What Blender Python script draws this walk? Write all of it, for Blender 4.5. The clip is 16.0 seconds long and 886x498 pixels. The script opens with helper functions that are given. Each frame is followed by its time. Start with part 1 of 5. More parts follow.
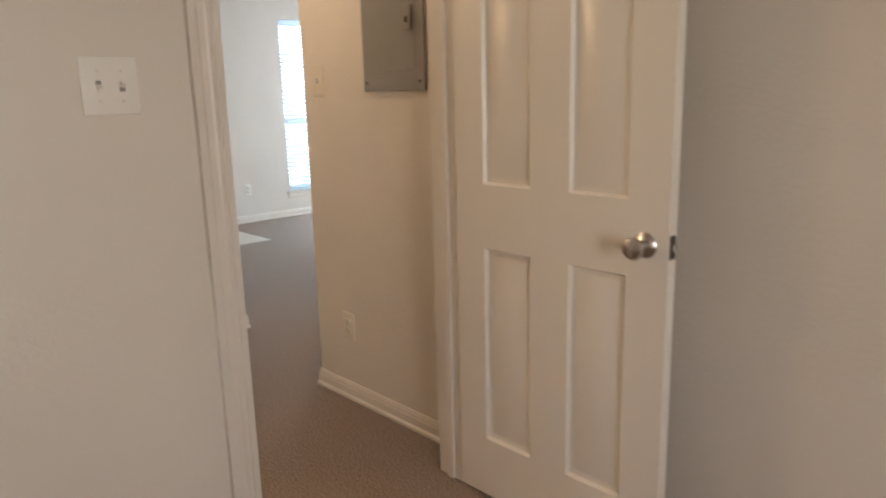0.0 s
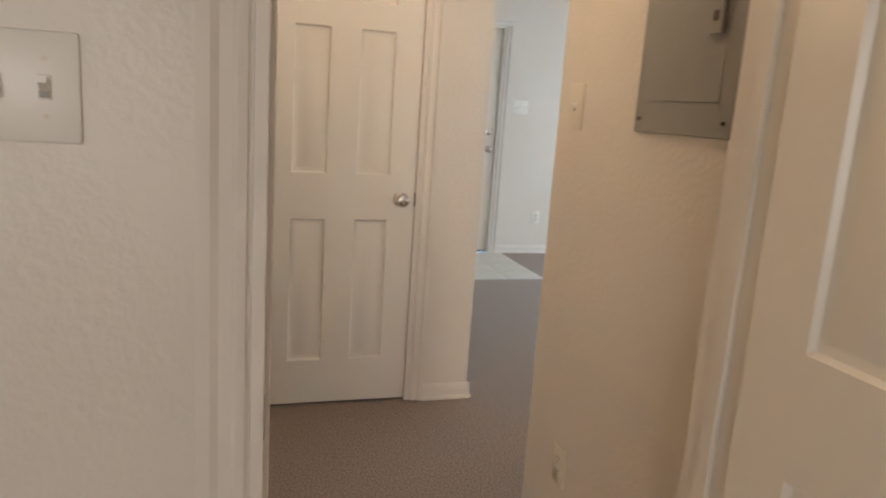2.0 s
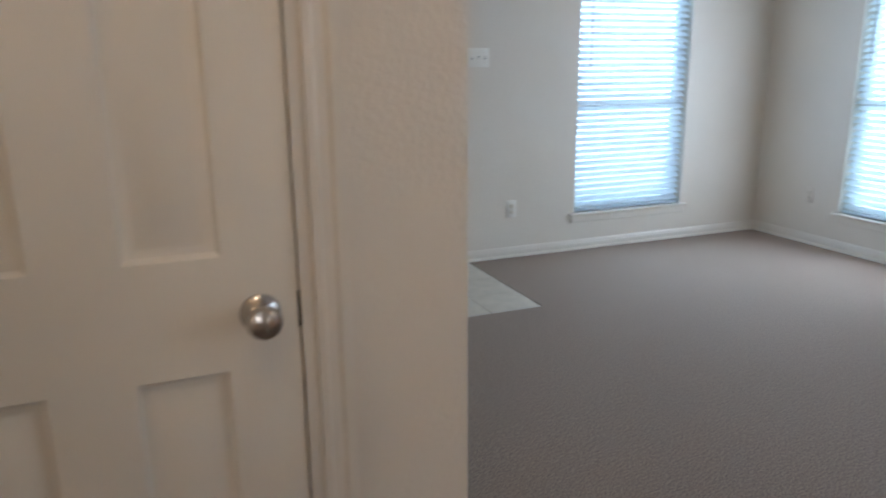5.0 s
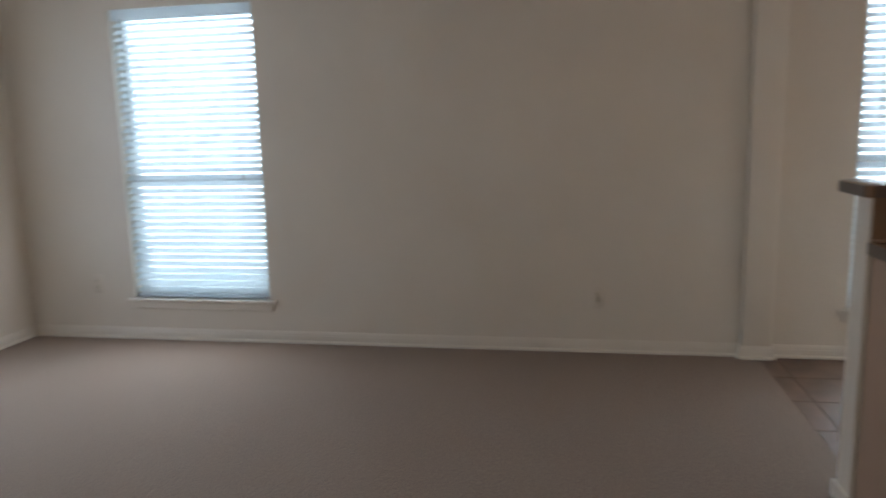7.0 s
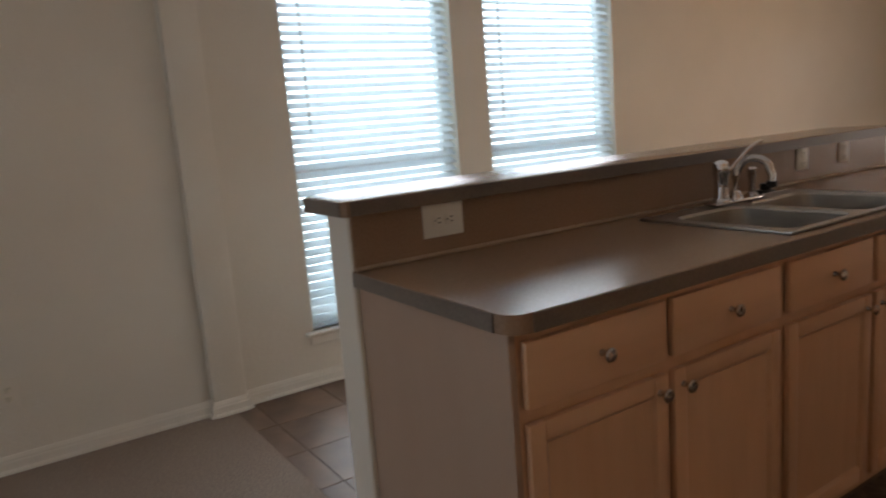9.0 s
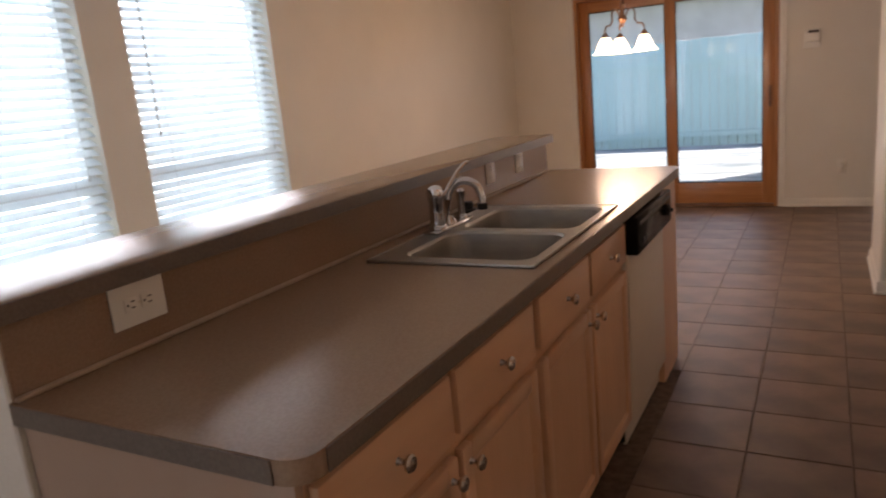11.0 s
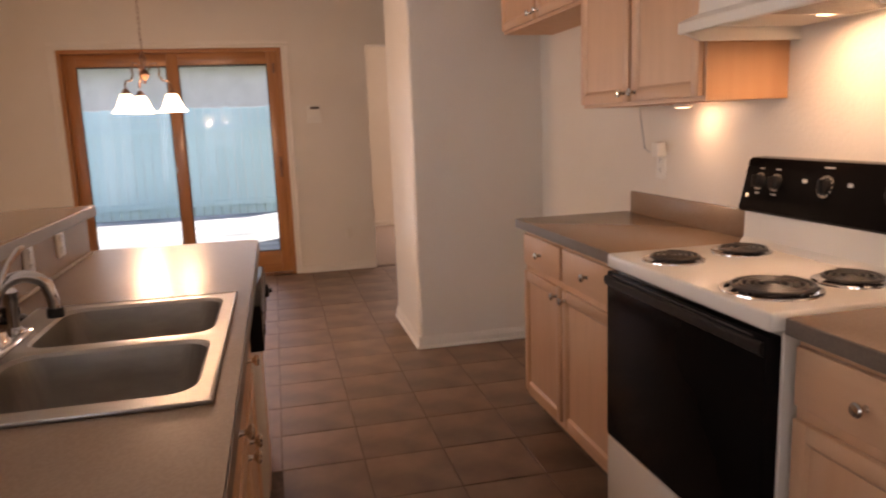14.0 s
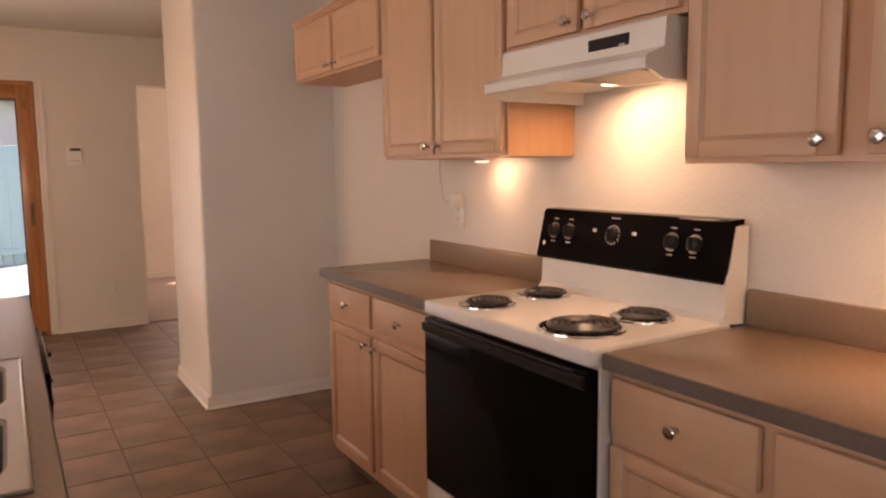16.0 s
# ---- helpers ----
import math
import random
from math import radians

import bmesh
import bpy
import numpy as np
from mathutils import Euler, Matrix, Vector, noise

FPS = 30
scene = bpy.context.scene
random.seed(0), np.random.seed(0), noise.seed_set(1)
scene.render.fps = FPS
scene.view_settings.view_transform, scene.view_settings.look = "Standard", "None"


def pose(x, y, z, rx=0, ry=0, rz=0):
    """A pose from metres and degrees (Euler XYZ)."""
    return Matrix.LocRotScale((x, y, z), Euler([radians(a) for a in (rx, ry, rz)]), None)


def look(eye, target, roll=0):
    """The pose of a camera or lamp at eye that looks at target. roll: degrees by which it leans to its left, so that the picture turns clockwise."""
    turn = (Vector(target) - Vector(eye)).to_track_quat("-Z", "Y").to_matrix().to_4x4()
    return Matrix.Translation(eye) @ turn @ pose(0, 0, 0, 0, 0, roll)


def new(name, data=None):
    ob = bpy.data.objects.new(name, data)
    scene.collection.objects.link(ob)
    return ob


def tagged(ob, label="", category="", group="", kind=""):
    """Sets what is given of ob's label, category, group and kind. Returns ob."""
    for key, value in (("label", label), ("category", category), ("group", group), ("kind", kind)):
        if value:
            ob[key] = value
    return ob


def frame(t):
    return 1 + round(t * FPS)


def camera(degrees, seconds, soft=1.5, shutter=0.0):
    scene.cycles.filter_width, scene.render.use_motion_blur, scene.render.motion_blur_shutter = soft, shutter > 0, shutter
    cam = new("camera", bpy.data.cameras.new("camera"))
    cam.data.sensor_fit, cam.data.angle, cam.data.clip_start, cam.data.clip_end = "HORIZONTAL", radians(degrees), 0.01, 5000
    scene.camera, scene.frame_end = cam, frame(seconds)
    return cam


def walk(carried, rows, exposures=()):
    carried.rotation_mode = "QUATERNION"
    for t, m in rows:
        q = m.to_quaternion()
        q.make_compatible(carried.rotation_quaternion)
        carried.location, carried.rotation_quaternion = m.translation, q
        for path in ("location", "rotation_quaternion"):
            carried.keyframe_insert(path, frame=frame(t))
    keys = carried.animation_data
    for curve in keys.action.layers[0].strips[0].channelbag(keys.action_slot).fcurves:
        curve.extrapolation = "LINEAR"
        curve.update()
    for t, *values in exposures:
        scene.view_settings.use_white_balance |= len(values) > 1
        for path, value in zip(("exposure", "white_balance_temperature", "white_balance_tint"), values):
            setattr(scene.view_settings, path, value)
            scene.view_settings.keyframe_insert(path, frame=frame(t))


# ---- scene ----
cam = camera(64.0, 16.0, soft=2.0, shutter=0.4)
PATH = [
    (0, (-3.4454, -2.324, 1.278), (-2.132, -0.912, 0.854), -1.5),
    (0.5, (-3.292, -2.162, 1.289), (-2.109, -0.589, 0.931), -0.5),
    (1, (-3.103, -1.981, 1.318), (-2.016, -0.333, 0.996), -0.6),
    (1.5, (-2.879, -1.802, 1.314), (-2.02, -0.027, 0.98), -0.4),
    (2, (-2.721, -1.639, 1.318), (-2.131, 0.231, 0.923), 3.9),
    (2.5, (-2.565, -1.304, 1.331), (-2.122, 0.589, 0.86), 2.6),
    (3, (-2.382, -0.931, 1.31), (-2.102, 0.99, 0.829), 1.0),
    (3.2, (-2.36, -0.807, 1.3), (-2.114, 1.122, 0.836), 0.7),
    (5.3, (-2.065, 0.42, 1.295), (-1.11, 2.105, 0.797), -0.4),
    (5.5, (-2.01, 0.6, 1.29), (-0.869, 2.174, 0.82), -0.3),
    (6, (-1.825, 0.905, 1.282), (-0.31, 2.135, 0.842), -0.1),
    (6.5, (-1.765, 0.965, 1.287), (0.025, 1.772, 0.905), 0.0),
    (7, (-1.755, 0.9, 1.29), (0.184, 1.262, 0.96), -1.5),
    (7.5, (-1.545, 0.835, 1.286), (0.43, 0.824, 0.974), -3.5),
    (8, (-1.357, 0.8, 1.278), (0.576, 0.402, 0.95), -3.4),
    (8.5, (-1.115, 0.765, 1.277), (0.698, 0.001, 0.916), -3.6),
    (9, (-0.951, 0.748, 1.264), (0.699, -0.324, 0.91), -4.5),
    (9.5, (-0.831, 0.666, 1.279), (0.662, -0.607, 0.894), -5.5),
    (9.7, (-0.799, 0.643, 1.286), (0.633, -0.695, 0.891), -5.8),
    (11.8, (-0.438, 0.591, 1.388), (0.172, -1.26, 0.941), -4.3),
    (12, (-0.403, 0.554, 1.384), (0.126, -1.323, 0.94), -4.0),
    (12.5, (-0.252, 0.466, 1.376), (0.017, -1.469, 0.947), -3.0),
    (13, (-0.162, 0.388, 1.36), (-0.136, -1.572, 0.96), -2.7),
    (13.5, (-0.127, 0.289, 1.349), (-0.33, -1.666, 0.975), -2.5),
    (14, (-0.092, 0.202, 1.345), (-0.532, -1.717, 0.997), -2.2),
    (14.5, (-0.02, 0.146, 1.348), (-0.713, -1.703, 1.03), -1.7),
    (15, (0.029, 0.145, 1.345), (-0.843, -1.632, 1.062), -1.4),
    (15.5, (0.041, 0.137, 1.345), (-0.942, -1.586, 1.087), -1.1),
    (16, (0.042, 0.134, 1.345), (-0.999, -1.559, 1.119), -0.6),
]
# exposure in stops, white balance in kelvin, tint
EXPO = [(0.0, 2.32, 6300, 17), (1.5, 2.22, 6250, 16), (3.2, 2.40, 6200, 15), (5.3, 1.44, 5800, 15), (7.0, 1.12, 6700, 21), (9.0, 1.06, 7000, 22), (11.8, 1.58, 7700, 35), (12.6, 1.80, 7900, 36), (13.3, 1.78, 8150, 38), (14.5, 1.46, 8300, 39), (16.0, 1.64, 8500, 41)]
walk(cam, [(t, look(eye, target, roll)) for t, eye, target, roll in PATH], EXPO)

# ---- light ----
world = bpy.data.worlds.new("world")
scene.world = world
world.use_nodes = True
wnt = world.node_tree
sky = wnt.nodes.new("ShaderNodeTexSky")
sky.sky_type = "NISHITA"
sky.sun_disc = False
sky.sun_elevation, sky.sun_rotation = radians(60), radians(225)
wnt.links.new(sky.outputs[0], wnt.nodes["Background"].inputs[0])
wnt.nodes["Background"].inputs[1].default_value = 0.15


def lamp(name, kind, m, power, colour, **settings):
    data = bpy.data.lights.new(name, kind)
    data.energy, data.color = power, colour
    for key, value in settings.items():
        if key == "size":
            data.shape, data.size = "RECTANGLE", value
        if key == "size_y":
            data.size_y = value
        if key == "angle":
            data.angle = value
        if key == "radius":
            data.shadow_soft_size = value
        if key == "spread":
            data.spread = value
    ob = new(name, data)
    ob.matrix_world = m
    return ob


lamp("sun", "SUN", look((0, 0, 0), (0.35, 0.34, -0.87)), 5.0, (1.0, 0.95, 0.88), angle=radians(0.5))
DAY, WARM = (0.84, 0.92, 1.0), (1.0, 0.73, 0.46)
# sky light entering by the windows, just inside the blinds
lamp("daylight", "AREA", look((1.075, 4.395, 1.2), (1.075, 0, 1.0)), 3.2, (0.70, 0.86, 1.0), size=0.86, size_y=1.7)
lamp("daylight", "AREA", look((2.235, 3.23, 1.2), (-2, 3.23, 1.0)), 7.4, DAY, size=0.86, size_y=1.7)
lamp("daylight", "AREA", look((2.235, -1.04, 1.2), (-2, -1.04, 1.0)), 4.4, DAY, size=0.86, size_y=1.7)
lamp("daylight", "AREA", look((2.235, -2.255, 1.2), (-2, -2.255, 1.0)), 3.8, DAY, size=0.84, size_y=1.7)
lamp("daylight", "AREA", look((0.72, -6.455, 1.02), (0.72, 0, 0.85)), 1.6, DAY, size=1.5, size_y=1.6)
lamp("daylight", "AREA", look((-3.6, -4.5, 1.3), (-3.4, 0, 1.2)), 6.5, (1.0, 0.90, 0.80), size=1.6, size_y=1.3)
# added fill brightening the far room, set by an unseen, made-up window
lamp("daylight", "AREA", look((-2.7, -9.3, 1.3), (-1.2, -6, 1.1)), 14, (1.0, 0.95, 0.9), size=1.2, size_y=1.3)

# ---- materials ----


def material(name, colour, rough=0.5, metal=0.0, colour2=None, scale=8.0, detail=4.0, mix=(0.35, 0.65), bump=0.0, bump_scale=60.0,
             stretch=(1, 1, 1), random_tint=0.0, coat=0.0, rough2=None, transmission=0.0, emit=0.0, emit_colour=None, dist=0.004):
    m = bpy.data.materials.new(name)
    m.use_nodes = True
    nt = m.node_tree
    n, l = nt.nodes, nt.links
    b = n["Principled BSDF"]
    b.inputs["Roughness"].default_value = rough
    b.inputs["Metallic"].default_value = metal
    b.inputs["Base Color"].default_value = (*colour, 1)
    if coat:
        b.inputs["Coat Weight"].default_value = coat
        b.inputs["Coat Roughness"].default_value = 0.15
    if transmission:
        b.inputs["Transmission Weight"].default_value = transmission
    if emit:
        b.inputs["Emission Color"].default_value = (*(emit_colour or colour), 1)
        b.inputs["Emission Strength"].default_value = emit
    co = n.new("ShaderNodeTexCoord")
    mp = n.new("ShaderNodeMapping")
    mp.inputs["Scale"].default_value = stretch
    l.new(co.outputs["Object"], mp.inputs["Vector"])
    vec = mp.outputs["Vector"]
    if colour2:
        tex = n.new("ShaderNodeTexNoise")
        tex.inputs["Scale"].default_value, tex.inputs["Detail"].default_value = scale, detail
        l.new(vec, tex.inputs["Vector"])
        ramp = n.new("ShaderNodeValToRGB")
        ramp.color_ramp.elements[0].position, ramp.color_ramp.elements[1].position = mix
        ramp.color_ramp.elements[0].color, ramp.color_ramp.elements[1].color = (*colour, 1), (*colour2, 1)
        l.new(tex.outputs["Fac"], ramp.inputs["Fac"])
        out = ramp.outputs["Color"]
        if random_tint:
            info = n.new("ShaderNodeObjectInfo")
            hsv = n.new("ShaderNodeHueSaturation")
            mr = n.new("ShaderNodeMapRange")
            mr.inputs["To Min"].default_value, mr.inputs["To Max"].default_value = 1 - random_tint, 1 + random_tint
            l.new(info.outputs["Random"], mr.inputs["Value"])
            l.new(mr.outputs["Result"], hsv.inputs["Value"])
            l.new(out, hsv.inputs["Color"])
            out = hsv.outputs["Color"]
        l.new(out, b.inputs["Base Color"])
        if rough2 is not None:
            mr2 = n.new("ShaderNodeMapRange")
            mr2.inputs["To Min"].default_value, mr2.inputs["To Max"].default_value = rough, rough2
            l.new(tex.outputs["Fac"], mr2.inputs["Value"])
            l.new(mr2.outputs["Result"], b.inputs["Roughness"])
    if bump:
        tex2 = n.new("ShaderNodeTexNoise")
        tex2.inputs["Scale"].default_value, tex2.inputs["Detail"].default_value = bump_scale, 3
        l.new(vec, tex2.inputs["Vector"])
        bp = n.new("ShaderNodeBump")
        bp.inputs["Strength"].default_value, bp.inputs["Distance"].default_value = bump, dist
        l.new(tex2.outputs["Fac"], bp.inputs["Height"])
        l.new(bp.outputs["Normal"], b.inputs["Normal"])
    return m


M_WALL = material("wall_paint", (0.70, 0.64, 0.55), 0.37, colour2=(0.73, 0.67, 0.58), scale=2.2, bump=0.5, bump_scale=75, dist=0.003)
M_CEIL = material("ceiling_paint", (0.74, 0.72, 0.68), 0.8, colour2=(0.78, 0.76, 0.72), scale=3, bump=0.4, bump_scale=60)
M_TRIM = material("trim_paint", (0.71, 0.655, 0.57), 0.34, colour2=(0.74, 0.685, 0.60), scale=5, bump=0.05, bump_scale=90)
M_DOOR = material("door_paint", (0.76, 0.71, 0.62), 0.30, colour2=(0.79, 0.74, 0.65), scale=3, bump=0.10, bump_scale=140, stretch=(1, 1, 0.12))
M_CARPET = material("carpet", (0.140, 0.104, 0.080), 0.95, colour2=(0.41, 0.315, 0.25), scale=150, detail=6, mix=(0.34, 0.66), bump=0.4, bump_scale=280, dist=0.006)
M_TILE = material("floor_tile", (0.110, 0.063, 0.039), 0.44, colour2=(0.230, 0.146, 0.095), scale=3.6, detail=8, mix=(0.34, 0.68), random_tint=0.09, bump=0.12, bump_scale=18, rough2=0.5)
M_GROUT = material("grout", (0.085, 0.056, 0.038), 0.9, colour2=(0.150, 0.100, 0.068), scale=30, bump=0.4, bump_scale=200)
M_ENTRY = material("entry_vinyl", (0.52, 0.47, 0.39), 0.4, colour2=(0.60, 0.54, 0.45), scale=12, random_tint=0.04, bump=0.05, bump_scale=40)
M_LAM = material("laminate", (0.275, 0.178, 0.114), 0.26, colour2=(0.300, 0.198, 0.130), scale=160, detail=3, mix=(0.4, 0.6), bump=0.008, bump_scale=300)
M_LAM.node_tree.nodes["Principled BSDF"].inputs["Specular IOR Level"].default_value = 0.40
# same laminate as the tops; the edges' shade is put into this darker colour
M_LAMEDGE_SHADE = material("laminate_edge_shade", (0.130, 0.100, 0.078), 0.38, colour2=(0.155, 0.120, 0.095), scale=160, mix=(0.4, 0.6))
M_MAPLE = material("maple", (0.60, 0.355, 0.212), 0.36, colour2=(0.655, 0.40, 0.245), scale=7, detail=6, mix=(0.3, 0.7), stretch=(3, 3, 0.4), random_tint=0.04, bump=0.03, bump_scale=60)
M_MAPLEH = material("maple_rail", (0.595, 0.351, 0.209), 0.36, colour2=(0.65, 0.396, 0.241), scale=7, detail=6, mix=(0.3, 0.7), stretch=(3, 0.4, 3), random_tint=0.05, bump=0.04, bump_scale=60)
M_MAPLESIDE = material("maple_veneer", (0.60, 0.31, 0.15), 0.45, colour2=(0.66, 0.36, 0.185), scale=5, detail=6, mix=(0.3, 0.7), stretch=(4, 4, 0.5), bump=0.03)
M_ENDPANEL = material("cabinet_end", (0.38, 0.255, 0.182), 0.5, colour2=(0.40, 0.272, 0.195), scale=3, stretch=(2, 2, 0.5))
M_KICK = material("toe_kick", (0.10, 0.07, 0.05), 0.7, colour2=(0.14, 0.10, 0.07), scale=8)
M_PINE = material("pine_door", (0.36, 0.140, 0.042), 0.33, colour2=(0.48, 0.205, 0.070), scale=6, detail=6, mix=(0.3, 0.7), stretch=(7, 7, 0.5), coat=0.3, bump=0.05)
M_PINEH = material("pine_rail", (0.36, 0.140, 0.042), 0.33, colour2=(0.48, 0.205, 0.070), scale=6, detail=6, mix=(0.3, 0.7), stretch=(0.5, 7, 7), coat=0.3, bump=0.05)
M_STEEL = material("stainless", (0.36, 0.345, 0.32), 0.30, 1.0, colour2=(0.42, 0.405, 0.375), scale=14, stretch=(1, 30, 1), bump=0.05, bump_scale=90)
M_BOWL = material("brushed_bowl", (0.36, 0.335, 0.30), 0.42, 1.0, colour2=(0.42, 0.39, 0.35), scale=14, stretch=(1, 30, 1), bump=0.05, bump_scale=90)
M_CHROME = material("chrome", (0.62, 0.61, 0.61), 0.08, 1.0)
M_NICKEL = material("satin_nickel", (0.58, 0.55, 0.51), 0.24, 1.0)
M_DARKMETAL = material("dark_metal", (0.09, 0.07, 0.06), 0.45, 0.9)
M_BRONZE = material("bronze", (0.22, 0.12, 0.075), 0.35, 0.9, colour2=(0.30, 0.17, 0.11), scale=20)
M_BLACK = material("black_enamel", (0.004, 0.0035, 0.0035), 0.14, colour2=(0.006, 0.005, 0.005), scale=4)
M_BLACK.node_tree.nodes["Principled BSDF"].inputs["Specular IOR Level"].default_value = 0.04
M_CAULK = material("caulk", (0.38, 0.28, 0.20), 0.55, colour2=(0.44, 0.33, 0.24), scale=12)
M_BLACKMATT = material("black_plastic", (0.014, 0.013, 0.012), 0.38, colour2=(0.02, 0.018, 0.017), scale=30)
M_BLACKMATT.node_tree.nodes["Principled BSDF"].inputs["Specular IOR Level"].default_value = 0.2
M_COIL = material("coil", (0.035, 0.031, 0.028), 0.34, 0.0, colour2=(0.055, 0.048, 0.043), scale=25)
M_ENAMEL = material("white_enamel", (0.78, 0.74, 0.66), 0.16, colour2=(0.80, 0.76, 0.68), scale=3)
M_HOOD = material("hood_paint", (0.76, 0.71, 0.62), 0.28, colour2=(0.78, 0.73, 0.64), scale=4)
M_DW = material("dishwasher_panel", (0.62, 0.56, 0.47), 0.35, colour2=(0.65, 0.59, 0.50), scale=4)
M_PLASTIC = material("white_plastic", (0.80, 0.77, 0.70), 0.32)
M_IVORY = material("ivory_plastic", (0.72, 0.66, 0.54), 0.34)
M_SLOT = material("slot", (0.05, 0.04, 0.035), 0.6)
M_PANEL = material("panel_grey", (0.255, 0.245, 0.215), 0.42, colour2=(0.285, 0.272, 0.24), scale=6, bump=0.05, bump_scale=200)
M_BLIND = material("blind_slat", (0.86, 0.90, 0.91), 0.35)
bl = M_BLIND.node_tree
tr, mx = bl.nodes.new("ShaderNodeBsdfTranslucent"), bl.nodes.new("ShaderNodeMixShader")
tr.inputs["Color"].default_value = (0.93, 0.96, 0.98, 1)
mx.inputs["Fac"].default_value = 0.72
bl.links.new(bl.nodes["Principled BSDF"].outputs[0], mx.inputs[1])
bl.links.new(tr.outputs[0], mx.inputs[2])
bl.links.new(mx.outputs[0], bl.nodes["Material Output"].inputs["Surface"])
M_CORD = material("cord", (0.55, 0.56, 0.55), 0.7)
M_SASH = material("sash_vinyl", (0.80, 0.80, 0.78), 0.4)
M_PRINT = material("print", (0.65, 0.62, 0.56), 0.5)
M_FENCE = material("fence_board", (0.32, 0.51, 0.53), 0.85, colour2=(0.33, 0.52, 0.54), scale=4, stretch=(5, 5, 0.4), random_tint=0.03)
# stretched pale and dark streaks in this concrete stand in for dappled sun
M_PATIO = material("concrete_sun_streaks", (0.10, 0.15, 0.16), 0.85, colour2=(0.34, 0.40, 0.41), scale=1.6, stretch=(0.5, 1.6, 1), bump=0.3, bump_scale=60)
# glow standing in for outdoor daylight: a bright sheet and a dimmer, shaded one
M_DAYGLOW = material("daylight_glow", (0.8, 0.8, 0.8), 0.9, emit=1.15, emit_colour=(0.50, 0.86, 1.0))
M_DAYGLOW_DIM = material("daylight_glow_dim", (0.6, 0.7, 0.8), 0.9, emit=0.48, emit_colour=(0.36, 0.76, 1.0))
M_GRASS = material("lawn", (0.05, 0.085, 0.03), 0.95, colour2=(0.10, 0.13, 0.05), scale=20, bump=1, bump_scale=150, dist=0.03)
M_HOUSE = material("siding", (0.50, 0.50, 0.48), 0.8, colour2=(0.56, 0.56, 0.54), scale=3)
M_ROOF = material("shingle", (0.16, 0.15, 0.145), 0.9, colour2=(0.22, 0.21, 0.20), scale=25)
M_VANITY = material("vanity_wood", (0.26, 0.115, 0.045), 0.4, colour2=(0.34, 0.16, 0.065), scale=6, stretch=(6, 6, 0.5))
M_MARBLE = material("cultured_marble", (0.80, 0.76, 0.67), 0.18, colour2=(0.84, 0.80, 0.72), scale=3)
M_SHADE = material("frosted_shade", (0.95, 0.90, 0.80), 0.4, emit=2.0, emit_colour=(1.0, 0.84, 0.60))
M_LENS = material("lit_lens", (0.95, 0.90, 0.80), 0.4, emit=1.5, emit_colour=(1.0, 0.80, 0.52))
M_FILTER = material("filter_mesh", (0.22, 0.19, 0.15), 0.5, 0.9, colour2=(0.32, 0.28, 0.23), scale=150)


def glass_material(name, rough=0.0, tint=(0.93, 0.97, 0.98)):
    m = bpy.data.materials.new(name)
    m.use_nodes = True
    nt = m.node_tree
    b = nt.nodes["Principled BSDF"]
    b.inputs["Base Color"].default_value = (*tint, 1)
    b.inputs["Roughness"].default_value = rough
    b.inputs["IOR"].default_value = 1.45
    b.inputs["Transmission Weight"].default_value = 1.0
    return m


M_GLASS = glass_material("glass")
M_GLASS.node_tree.nodes["Principled BSDF"].inputs["IOR"].default_value = 1.25

# ---- helpers of this scene ----


def box(bm, x0, x1, y0, y1, z0, z1, bevel=0.0, seg=2):
    vs = bmesh.ops.create_cube(bm, size=1.0)["verts"]
    bmesh.ops.scale(bm, vec=(abs(x1 - x0), abs(y1 - y0), abs(z1 - z0)), verts=vs)
    bmesh.ops.translate(bm, vec=((x0 + x1) / 2, (y0 + y1) / 2, (z0 + z1) / 2), verts=vs)
    if bevel:
        es = list({e for v in vs for e in v.link_edges})
        bmesh.ops.bevel(bm, geom=es, offset=bevel, segments=seg, profile=0.5, affect="EDGES", clamp_overlap=True)
    return bm


def cyl(bm, centre, axis, r, length, r2=None, seg=20, cap=True):
    m = Vector(axis).to_track_quat("Z", "Y").to_matrix().to_4x4()
    m.translation = centre
    bmesh.ops.create_cone(bm, cap_ends=cap, segments=seg, radius1=r, radius2=r if r2 is None else r2, depth=length, matrix=m)
    return bm


def lathe(bm, centre, axis, profile, seg=20):
    """profile: pairs of radius and height along the axis."""
    m = Vector(axis).to_track_quat("Z", "Y").to_matrix().to_4x4()
    m.translation = centre
    rings = []
    for r, h in profile:
        rings.append([bm.verts.new(m @ Vector((r * math.cos(2 * math.pi * i / seg), r * math.sin(2 * math.pi * i / seg), h))) for i in range(seg)])
    for a, b in zip(rings, rings[1:]):
        for i in range(seg):
            bm.faces.new((a[i], a[(i + 1) % seg], b[(i + 1) % seg], b[i]))
    for ring, r in ((rings[0], profile[0][0]), (rings[-1], profile[-1][0])):
        if r > 0.0005:
            bm.faces.new(ring)
    bmesh.ops.recalc_face_normals(bm, faces=bm.faces[:])
    return bm


def tube(bm, points, r, seg=8):
    pts = [Vector(p) for p in points]
    rings = []
    for i, p in enumerate(pts):
        d = (pts[min(i + 1, len(pts) - 1)] - pts[max(i - 1, 0)]).normalized()
        q = d.to_track_quat("Z", "Y")
        rings.append([bm.verts.new(p + q @ Vector((r * math.cos(2 * math.pi * k / seg), r * math.sin(2 * math.pi * k / seg), 0))) for k in range(seg)])
    for a, b in zip(rings, rings[1:]):
        for k in range(seg):
            bm.faces.new((a[k], a[(k + 1) % seg], b[(k + 1) % seg], b[k]))
    bm.faces.new(rings[0])
    bm.faces.new(rings[-1])
    bmesh.ops.recalc_face_normals(bm, faces=bm.faces[:])
    return bm


